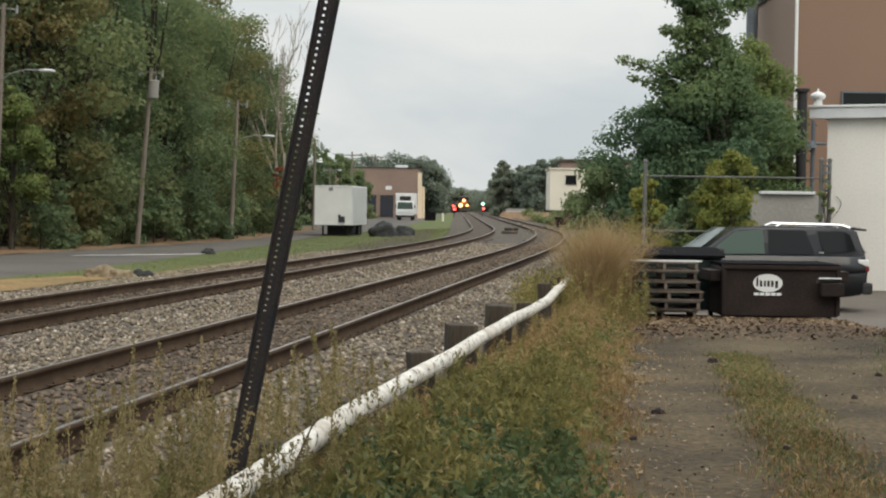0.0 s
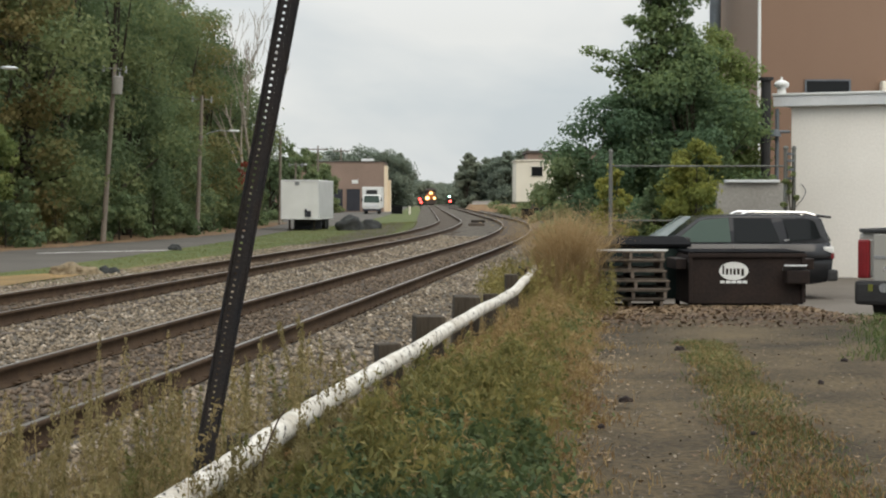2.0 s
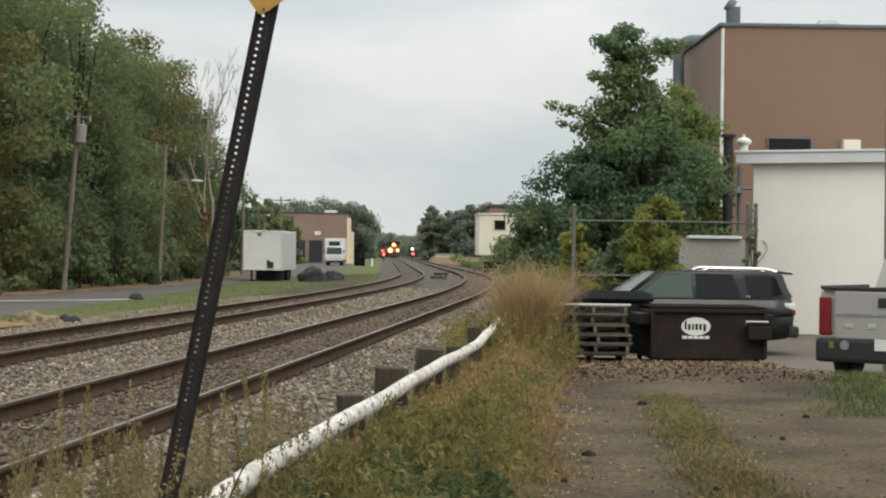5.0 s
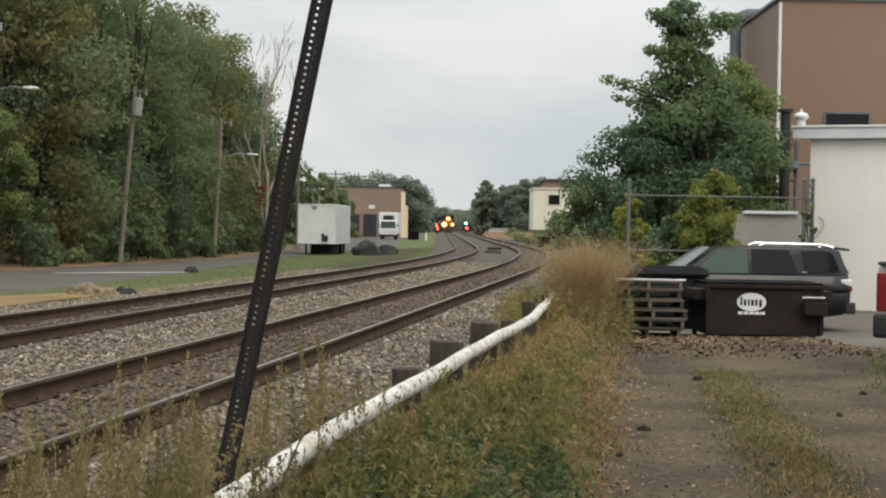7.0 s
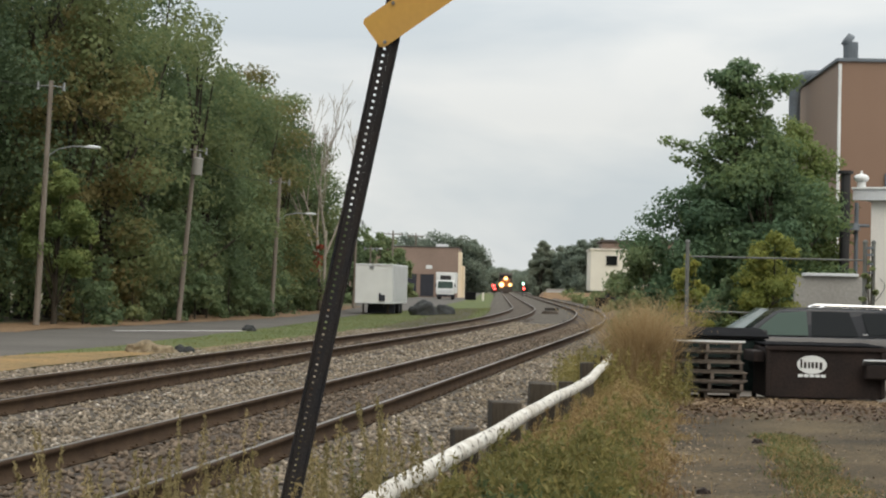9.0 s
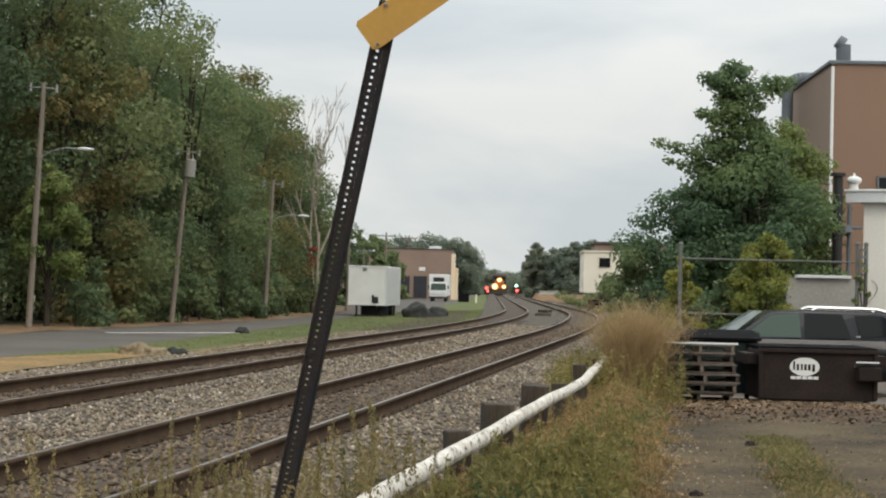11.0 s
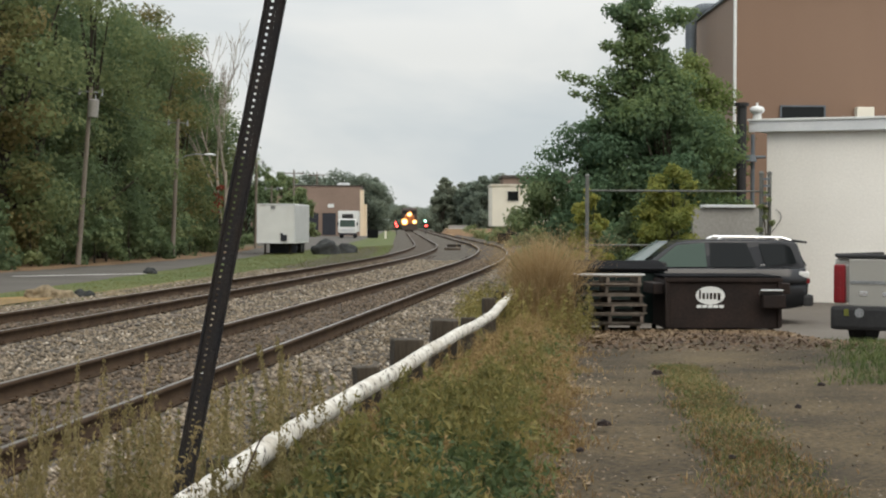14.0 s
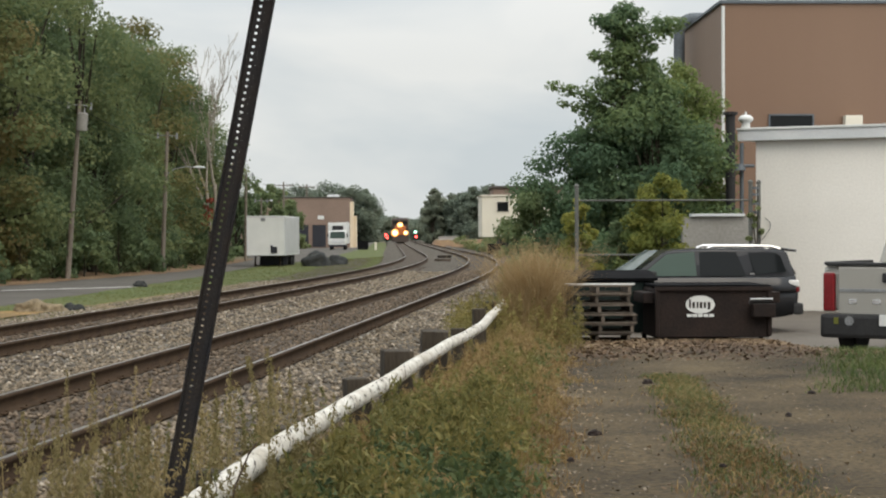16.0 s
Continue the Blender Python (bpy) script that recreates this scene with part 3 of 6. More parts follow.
# ---- trees ----
def tree(x, y, h, r, seed, leaf, label, n=5000, size=0.3, base=0.15, z=None, clumps=26, shape=0.0, group="", bark="bark", trunk_r=None, name="tree", squash=1.0, boughs=(), loose=0.22):
    """A tapered trunk with limbs, and a crown of leaf clumps with gaps and an uneven outline. shape > 0 narrows the top."""
    rng = np.random.default_rng(seed)
    z0 = float(ground_z(x, y)) if z is None else z
    t = thing(name, pose(x, y, z0 - 0.03), label, "tree", group)
    bm = B()
    tr = trunk_r or 0.02 * h
    pts = [Vector((0, 0, 0))]
    for i in range(1, 6):
        pts.append(Vector((rng.normal() * 0.015 * h * (i > 1), rng.normal() * 0.015 * h * (i > 1), h * 0.72 * i / 5)))
    for i in range(5):
        cyl(bm, pts[i], pts[i + 1], tr * (1 - 0.17 * i), tr * (1 - 0.17 * (i + 1)), 7, False)
    cc = []
    for i in range(clumps):
        f = base + (1 - base) * (i + rng.random()) / clumps
        g = (f - base) / (1 - base)
        wide = (1 - 0.85 * g) if shape else math.sqrt(max(0.02, 1 - (1.75 * g - 0.7) ** 2 if g > 0.4 else 1 - 0.35 * (0.4 - g)))
        a = rng.uniform(0, 2 * math.pi)
        d = r * wide * math.sqrt(rng.uniform(0.12, 1.0)) * 0.85
        c = Vector((math.cos(a) * d, math.sin(a) * d * squash, f * h * 0.94))
        cc.append((c, r * (rng.uniform(0.17, 0.32) * (0.3 + 0.7 * wide) if shape else rng.uniform(0.24, 0.46) * (0.55 + 0.45 * wide))))
        s = pts[min(4, max(1, int(f * 4.2)))]
        if i % 2 == 0:
            cyl(bm, s - Vector((0, 0, 0.1 * h * rng.random())), c, tr * 0.32, tr * 0.08, 5, False)
    for bx, bz, q in boughs:
        for e in (0.55, 0.8, 1.0):
            cc.append((Vector((bx * e, -0.3, bz - (1 - e) * 0.25 * abs(bx))), q * (1.7 - e)))
        cyl(bm, (0, 0, bz - 0.3 * abs(bx)), (bx, -0.3, bz), tr * 0.3, tr * 0.06, 5, False)
    part("trunk", bm, M[bark], t)
    vol = np.array([q ** 2 for _, q in cc])
    counts = np.maximum(20, n * vol / vol.sum()).astype(int)
    P, D = [], []
    for (c, q), k in zip(cc, counts):
        d = rng.normal(size=(k, 3))
        d /= np.linalg.norm(d, axis=1, keepdims=True)
        D.append(d.copy())
        lobes = 1 + 0.2 * np.sin(4.1 * d[:, :1] + 7 * q + 3 * d[:, 2:]) * np.cos(3.7 * d[:, 1:2] + 5 * q)
        d *= (rng.random((k, 1)) ** 0.33) * q * lobes * (1 + loose * rng.normal(size=(k, 1)) * (rng.random((k, 1)) < 0.4))
        d[:, 2] *= 0.68
        P.append(np.array(c)[None] + d)
    P, D = np.concatenate(P), np.concatenate(D)
    keep = P[:, 2] > 0.05
    v, f = leaf_cloud(rng, P[keep], size, facing=D[keep])
    raw("crown", v, f, M[leaf], t)
    return t


def build_trees():
    rng = random.Random(11)
    woods = "row of trees along the street"
    tones = [("leaf_dark", "tall dark green leafy tree behind the street"), ("leaf_mid", "tall green tree with mixed foliage behind the street"), ("leaf_turn", "tree turning rusty yellow among green trees")]
    k = 0
    for y in np.arange(56, 152, 5.6):
        for row in range(3):
            yy = float(y) + rng.uniform(-2.0, 2.0) + row * 2.6
            x = float(road_far(yy)) - (3.6, 7.6, 12.5)[row] - rng.uniform(0, 1.4) - (3.2 if yy < 80 else 0)
            h = float(np.interp(yy, [56, 75, 90, 105, 118, 126, 136, 143, 152], [25.5, 26, 22.5, 19, 18.5, 19, 18, 15, 9])) * ((0.8 if yy < 108 else 0.97) if row == 0 else 1.02) * rng.uniform(0.8, 1.12)
            leaf, label = tones[((0, 1, 0, 0, 2, 0, 1)[(k // 3) % 7], (0, 0, 1)[(k // 3) % 3], 0)[row]]
            tree(x, yy, h, h * rng.uniform(0.2, 0.26) + 0.6, 100 + k, leaf, label, (13000, 10000, 7000)[row], (0.25, 0.3, 0.42)[row], (0.03, 0.05, 0.15)[row], clumps=(30, 30, 26)[row], group=woods, loose=0.14)
            k += 1
    # Brush at the foot of the trees.
    for y in np.arange(73, 140, 3.6):
        x = float(road_far(y)) - 1.2 - rng.uniform(0, 0.8)
        h = rng.uniform(1.6, 3.4)
        tree(x, float(y), h, 1.5, 300 + k, ("leaf_dark", "leaf_dark", "leaf_mid")[k % 3], "low leafy brush at the edge of the street", 700, 0.26, 0.02, clumps=9, group="brush along the street", name="bush")
        k += 1
    # The near overhanging tree at the street's bend.
    tree(-19.9, 71.6, 7.3, 1.7, 31, "leaf_lime", "small yellow-green tree beside a wooden utility pole", 9000, 0.17, 0.33, clumps=22, group=woods)

    # Pale dead tree.
    t = thing("bare_tree", pose(-14.5, 124, -0.65), "tall pale leafless dead tree with forked branches", "tree")
    r = random.Random(5)
    bm = B()

    def grow(p, d, length, rad, level):
        q = p + d * length
        cyl(bm, p, q, max(rad, 0.016), max(rad * 0.6, 0.014), 5, False)
        if level == 0:
            return
        for i in range(3 if level > 4 else 2):
            nd = (d + Vector((r.uniform(-0.42, 0.42), r.uniform(-0.45, 0.45), r.uniform(0.05, 0.4)))).normalized()
            grow(p + d * length * r.uniform(0.6, 1.0), nd, length * r.uniform(0.55, 0.8), rad * 0.55, level - 1)
    for dx in (-0.45, 0.1):
        grow(Vector((dx * 0.3, 0, 0)), Vector((dx * 0.16, 0, 1)).normalized(), 5.9, 0.15, 6)
    part("trunk", bm, M["pale_bark"], t)
    tree(-14.6, 122, 5.3, 0.9, 77, "leaf_red", "small tree with red autumn leaves", 260, 0.22, 0.55, clumps=6)

    # Far woods that close the line, with haze painted into their leaf colour.
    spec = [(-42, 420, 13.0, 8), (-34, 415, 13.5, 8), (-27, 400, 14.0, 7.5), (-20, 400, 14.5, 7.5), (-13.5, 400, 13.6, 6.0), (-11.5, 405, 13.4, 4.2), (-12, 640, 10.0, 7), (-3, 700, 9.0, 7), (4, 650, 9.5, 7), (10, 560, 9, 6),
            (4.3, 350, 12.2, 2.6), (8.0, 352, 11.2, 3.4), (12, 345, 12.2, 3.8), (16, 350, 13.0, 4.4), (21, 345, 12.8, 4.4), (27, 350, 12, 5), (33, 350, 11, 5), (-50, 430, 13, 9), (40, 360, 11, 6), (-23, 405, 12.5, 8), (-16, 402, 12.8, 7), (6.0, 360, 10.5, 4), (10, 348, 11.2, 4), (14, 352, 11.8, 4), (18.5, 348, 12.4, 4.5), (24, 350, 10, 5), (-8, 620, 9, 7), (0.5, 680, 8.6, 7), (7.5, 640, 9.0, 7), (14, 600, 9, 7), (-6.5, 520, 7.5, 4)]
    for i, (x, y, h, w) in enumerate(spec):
        tree(x, y, h, w, 500 + i, "leaf_far", "distant green tree beyond the curve, paled by painted haze", 7500, 0.55, 0.0, clumps=46, group="distant woods", loose=0.12)
    # Trees beyond the street by the far brick building.
    for i, (x, y, h, w) in enumerate([(-17.2, 165, 8.6, 3.0), (-15.4, 170, 7.0, 2.4), (-14.3, 178, 5.2, 1.7), (-21, 170, 10, 3.2), (-26, 180, 10, 4), (-17.5, 210, 8.5, 3), (-15.6, 215, 6.4, 2.4)]):
        tree(x, y, h, w, 560 + i, "leaf_mid", "green roadside tree beyond the parked trailer", 3200, 0.42, 0.02, clumps=26, group="roadside trees")
    # Brush on the bank to the right of the line.
    for i, (x, y, h, w) in enumerate([(7.6, 165, 1.9, 1.6), (9.4, 160, 2.5, 1.8), (8.6, 185, 2.2, 2.0), (11.0, 170, 2.8, 2.2), (7.4, 130, 1.6, 1.3), (13, 140, 3.0, 2.0), (6.7, 215, 2.0, 2.0), (4.2, 52, 0.9, 0.8), (4.7, 60, 1.1, 0.9)]):
        tree(x, y, h, w, 580 + i, "leaf_mid", "low green brush on the railway bank", 700, 0.3, 0.02, clumps=10, group="brush on the bank", name="bush")

    # The large tree by the white building and its smaller neighbours.
    tree(5.65, 44.0, 8.5, 2.4, 41, "leaf_tree", "tall blue-green leafy tree beside the white building", 37000, 0.115, 0.2, clumps=130, shape=1.0, squash=0.8, boughs=((-2.0, 5.9, 0.3), (-1.75, 5.45, 0.22), (-0.85, 7.6, 0.36), (-0.95, 6.7, 0.3), (1.15, 7.5, 0.45)))
    tree(6.35, 43.6, 6.4, 2.1, 46, "leaf_tree", "dense green tree beside the white building", 26000, 0.115, 0.1, clumps=50, squash=0.8)
    tree(7.35, 46.4, 7.1, 1.6, 42, "leaf_lime", "brighter green tree against the brown building", 18000, 0.115, 0.1, clumps=60)
    tree(7.6, 45.9, 5.5, 1.35, 54, "leaf_tree", "dark green tree filling the gap beside the white building", 13000, 0.115, 0.1, clumps=36)
    tree(4.7, 43.8, 5.9, 0.95, 51, "leaf_tree", "slender green tree beside taller trees", 6000, 0.115, 0.1, clumps=22)
    tree(4.2, 43.5, 5.0, 1.6, 43, "leaf_tree", "rounded green tree behind the pipe fence", 17000, 0.11, 0.04, clumps=40)
    tree(3.2, 42.8, 3.4, 1.15, 44, "leaf_mid", "low green shrub behind the pipe fence", 10000, 0.1, 0.02, clumps=26, name="bush")
    tree(2.75, 41.5, 2.0, 0.8, 49, "leaf_mid", "low green shrub at the end of the fence", 2600, 0.13, 0.0, clumps=16, name="bush")
    tree(5.0, 41.0, 2.4, 1.2, 50, "leaf_tree", "green shrub filling the gap behind the fence", 4500, 0.13, 0.0, clumps=24, name="bush")
    tree(5.72, 38.9, 3.6, 0.85, 45, "leaf_yellow", "yellow-green climbing shrub on the pipe fence", 14000, 0.085, 0.2, clumps=34, name="bush", loose=0.3)
    tree(5.1, 39.2, 2.7, 0.62, 53, "leaf_lime", "lower yellow-green shrub spreading along the fence", 7000, 0.085, 0.1, clumps=24, name="bush", loose=0.3)
    tree(3.8, 38.5, 3.0, 0.5, 47, "leaf_yellow", "yellowing vine on a fence post", 4000, 0.085, 0.3, clumps=26, name="bush")
    tree(7.7, 37.9, 3.1, 0.22, 52, "leaf_mid", "thin green vine climbing the corner fence post", 700, 0.085, 0.3, clumps=14, name="bush")
    tree(4.8, 39.4, 2.5, 0.6, 48, "leaf_mid", "green and yellow vine along the fence", 2400, 0.11, 0.05, clumps=22, name="bush")


build_trees()


# ---- utility poles ----
def utility_pole(x, y, h, label, lean=0.0, transformer=False, lamp=0.0, arm=0.0, r=0.14):
    z = float(ground_z(x, y))
    p = thing("utility_pole", pose(x, y, z - 0.02, 0, lean, 0), label, "utility pole", "utility poles along the street")
    bm = B()
    cyl(bm, (0, 0, 0), (0, 0, h), r, r * 0.68, 10)
    part("shaft", bm, M["pole"], p)
    if arm:
        bm = B()
        box(bm, (0, -0.1, h - 0.45), (arm, 0.1, 0.12), bevel=0.01)
        a = part("crossarm", bm, M["pole"], p)
        for sx in (-0.45, -0.2, 0.2, 0.45):
            bm = B()
            cyl(bm, (sx * arm, -0.1, h - 0.39), (sx * arm, -0.1, h - 0.22), 0.05, 0.03, 8)
            part("insulator", bm, M["steel"], a)
    else:
        for k in (-1, 1):
            bm = B()
            cyl(bm, (0, 0, h - 0.2), (0.55 * k, 0, h - 0.25), 0.025, 0.025, 6)
            cyl(bm, (0.55 * k, 0, h - 0.4), (0.55 * k, 0, h - 0.05), 0.07, 0.04, 8)
            part("insulator_bracket", bm, M["steel"], p)
    if transformer:
        bm = B()
        cyl(bm, (0.24, -0.22, h - 1.45), (0.24, -0.22, h - 0.65), 0.25, 0.25, 16)
        cyl(bm, (0.24, -0.22, h - 0.65), (0.24, -0.22, h - 0.58), 0.27, 0.2, 16)
        c = part("transformer", bm, M["concrete"], p, "grey transformer can")
        bm = B()
        cyl(bm, (0.3, -0.22, h - 0.58), (0.3, -0.22, h - 0.35), 0.05, 0.03, 8)
        part("bushing", bm, M["steel"], c)
    if lamp:
        hl = lamp
        bm = B()
        q = 1.0 if r > 0.12 else 0.45
        pts = [Vector((0, 0, hl - 0.5 * q)), Vector((0.5 * q, -0.05, hl - 0.15 * q)), Vector((1.1 * q, -0.1, hl)), Vector((1.6 * q, -0.1, hl))]
        for a, b in zip(pts, pts[1:]):
            cyl(bm, a, b, 0.03, 0.03, 6)
        m = part("lamp_arm", bm, M["steel"], p)
        bm = B()
        bmesh.ops.create_uvsphere(bm, u_segments=12, v_segments=8, radius=1, matrix=pose(1.6 * q + 0.35 * q, -0.1, hl + 0.0) @ Matrix.Diagonal((0.36 * q, 0.13, 0.08, 1)))
        part("lamp_head", bm, M["fascia"], m, "pale grey street lamp head")
    return p


def build_poles():
    utility_pole(-20.2, 70, 10.3, "weathered wooden utility pole with a street lamp", 2.0, lamp=7.6)
    utility_pole(-16.85, 83, 8.75, "leaning wooden utility pole with a pale transformer", 4.2, transformer=True)
    utility_pole(-14.6, 99, 8.2, "weathered wooden utility pole with a street lamp", 2.3, lamp=6.2)
    utility_pole(-13.8, 140, 7.4, "wooden utility pole behind the trailer", 0.5)
    utility_pole(-13.6, 152, 5.4, "wooden utility pole with a street lamp by the trailer", 0.5, lamp=5.2, r=0.1)
    utility_pole(-15.6, 205, 8.2, "distant wooden utility pole with a crossarm", 0, arm=2.4)
    utility_pole(-15.0, 240, 9.0, "distant wooden utility pole with a crossarm", 0, arm=2.4)
    utility_pole(8.6, 30.0, 9.5, "dark wooden utility pole behind the silver pickup truck", -0.4)
    # Overhead wires from pole to pole.
    pts = [Vector((-26.5, 45, 9.6)), Vector((-19.9, 70, 9.3)), Vector((-16.4, 83, 7.8)), Vector((-14.3, 99, 7.3)), Vector((-13.7, 140, 6.6)), Vector((-15.6, 205, 7.3)), Vector((-15.0, 240, 8.2))]
    for a, b in zip(pts, pts[1:]):
        bm = B()
        prev = a
        for i in range(1, 13):
            f = i / 12
            q = a.lerp(b, f) - Vector((0, 0, 0.45 * 4 * f * (1 - f)))
            cyl(bm, prev, q, 0.014, 0.014, 5, False)
            prev = q
        w = part("overhead_wire", bm, M["black"])
        tagged(w, "thin black overhead wire between utility poles", "wire", "overhead wires")


build_poles()


# ---- buildings ----
def build_white_building():
    b = thing("white_building", pose(9.15, 45.0, -0.78, 0, 0, -26), "low white painted block building with a pale flat roof edge", "building")
    W, Dp, H = 16.0, 18.0, 4.86
    bm = B()
    box(bm, (W / 2, 0.12, H / 2), (W, 0.24, H))
    part("front_wall", bm, M["stucco"], b, "white painted block wall")
    bm = B()
    box(bm, (0.12, Dp / 2 + 0.24, H / 2), (0.24, Dp - 0.01, H))
    part("side_wall", bm, M["stucco"], b)
    bm = B()
    box(bm, (W - 0.12, Dp / 2 + 0.24, H / 2), (0.24, Dp - 0.01, H))
    part("side_wall", bm, M["stucco"], b)
    bm = B()
    box(bm, (W / 2, Dp + 0.12, H / 2), (W - 0.5, 0.24, H))
    part("back_wall", bm, M["stucco"], b)
    bm = B()
    box(bm, (W / 2, Dp / 2, H + 0.06), (W + 0.3, Dp + 0.3, 0.12), bevel=0.02)
    r = part("roof", bm, M["fascia"], b)
    bm = B()
    box(bm, (W / 2 - 0.08, -0.19, H - 0.04), (W + 0.7, 0.1, 0.3), bevel=0.015)
    part("fascia_board", bm, M["fascia"], r)
    bm = B()
    box(bm, (W / 2 - 0.08, -0.2, H + 0.13), (W + 0.76, 0.16, 0.06), bevel=0.01)
    part("roof_edge_cap", bm, M["white"], r)
    bm = B()
    box(bm, (-0.22, Dp / 2, H - 0.04), (0.1, Dp + 0.2, 0.26), bevel=0.015)
    part("fascia_board", bm, M["fascia"], r)
    # Corner post and pipe work.
    bm = B()
    cyl(bm, (-0.3, -0.32, 0), (-0.3, -0.32, H - 0.25), 0.055, 0.055, 10)
    part("downpipe", bm, M["duct"], b, "grey downpipe")
    bm = B()
    cyl(bm, (0.05, -0.35, H - 0.86), (-0.32, -0.5, H - 0.86), 0.04, 0.04, 8)
    cyl(bm, (-0.3, -0.5, H - 0.98), (-0.3, -0.5, H - 0.8), 0.16, 0.1, 14)
    part("wall_lamp", bm, M["duct"], b, "grey shaded wall lamp")
    bm = B()
    cyl(bm, (-0.24, -0.12, H + 0.12), (-0.24, -0.12, H + 0.4), 0.13, 0.1, 12)
    bmesh.ops.create_uvsphere(bm, u_segments=14, v_segments=8, radius=0.16, matrix=pose(-0.24, -0.12, H + 0.4) @ Matrix.Diagonal((1.25, 1.25, 0.75, 1)))
    cyl(bm, (-0.24, -0.12, H + 0.48), (-0.24, -0.12, H + 0.6), 0.04, 0.025, 8)
    part("roof_vent", bm, M["white"], b, "white domed roof vent")
    bm = B()
    cyl(bm, (-0.5, -0.7, 0.0), (-0.5, -0.7, H + 0.48), 0.13, 0.13, 12)
    cyl(bm, (-0.5, -0.7, H + 0.48), (-0.5, -0.7, H + 0.56), 0.2, 0.2, 12)
    part("flue_pipe", bm, M["plastic"], b, "black flue pipe with a cap")
    bm = B()
    prev = Vector((0.12, -0.03, 2.0))
    for i in range(1, 9):
        q = Vector((0.12 + 0.28 * math.sin(i * 0.33), -0.03, 2.0 + 0.11 * i - 0.02 * i * i * 0.2))
        cyl(bm, prev, q, 0.008, 0.008, 5)
        prev = q
    part("loose_cable", bm, M["plastic"], b)


def build_brown_building():
    b = thing("brown_building", pose(11.0, 60.0, -0.7), "tall brown metal-clad industrial building with a roof duct", "building")
    W, Dp, H = 26.0, 9.0, 10.3
    bm = B()
    box(bm, (W / 2, 0.1, H / 2), (W, 0.2, H))
    part("front_wall", bm, M["brown"], b)
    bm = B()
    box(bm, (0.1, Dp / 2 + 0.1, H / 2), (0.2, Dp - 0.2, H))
    part("side_wall", bm, M["brown_side"], b, "metal side wall, a paler tan than the front")
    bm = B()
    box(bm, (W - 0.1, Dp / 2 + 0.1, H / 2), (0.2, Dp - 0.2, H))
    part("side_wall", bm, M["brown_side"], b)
    bm = B()
    box(bm, (W / 2, Dp + 0.1, H / 2), (W, 0.2, H))
    part("back_wall", bm, M["brown"], b)
    bm = B()
    box(bm, (W / 2, Dp / 2 + 0.1, H + 0.06), (W + 0.2, Dp + 0.4, 0.12), bevel=0.02)
    part("roof", bm, M["duct"], b, "dark metal roof edge")
    bm = B()
    cyl(bm, (0.02, -0.08, 0.1), (0.02, -0.08, H - 0.1), 0.06, 0.06, 8)
    part("downpipe", bm, M["white"], b, "white corner downpipe")
    bm = B()
    box(bm, (2.45, -0.02, 5.95), (1.5, 0.08, 0.75), bevel=0.01)
    w = part("window", bm, M["pane"], b, "dark strip window")
    bm = B()
    for c, s in (((2.45, -0.06, 6.35), (1.62, 0.06, 0.06)), ((2.45, -0.06, 5.55), (1.62, 0.06, 0.06)), ((1.67, -0.06, 5.95), (0.06, 0.06, 0.8)), ((3.23, -0.06, 5.95), (0.06, 0.06, 0.8))):
        box(bm, c, s, bevel=0.008)
    part("frame", bm, M["duct"], w)
    bm = B()
    box(bm, (4.6, -0.2, 6.1), (0.62, 0.4, 0.42), bevel=0.03)
    part("air_conditioner", bm, M["cream_white"], b, "cream window air conditioner")
    # Gooseneck duct down the side wall.
    bm = B()
    path = [Vector((-0.52, 6.4, 5.0)), Vector((-0.52, 6.4, 10.05))]
    for i in range(1, 7):
        a = math.pi / 2 * i / 6
        path.append(Vector((-0.52 + 0.55 * (1 - math.cos(a)), 6.4, 10.05 + 0.55 * math.sin(a))))
    path.append(Vector((0.9, 6.4, 10.6)))
    for p, q in zip(path, path[1:]):
        cyl(bm, p, q, 0.22, 0.22, 16)
    part("duct", bm, M["duct"], b, "grey gooseneck duct")
    bm = B()
    cyl(bm, (0.62, 1.2, H), (0.62, 1.2, H + 0.85), 0.26, 0.26, 14)
    cyl(bm, (0.62, 1.2, H + 0.85), (0.4, 1.2, H + 1.0), 0.27, 0.24, 14)
    part("roof_flue", bm, M["duct"], b)
    bm = B()
    box(bm, (3.95, 0.9, H + 0.2), (0.75, 0.8, 0.16), bevel=0.02)
    box(bm, (3.95, 0.9, H + 0.32), (0.6, 0.66, 0.1), bevel=0.02)
    part("roof_hatch", bm, M["fascia"], b, "pale roof hatch")


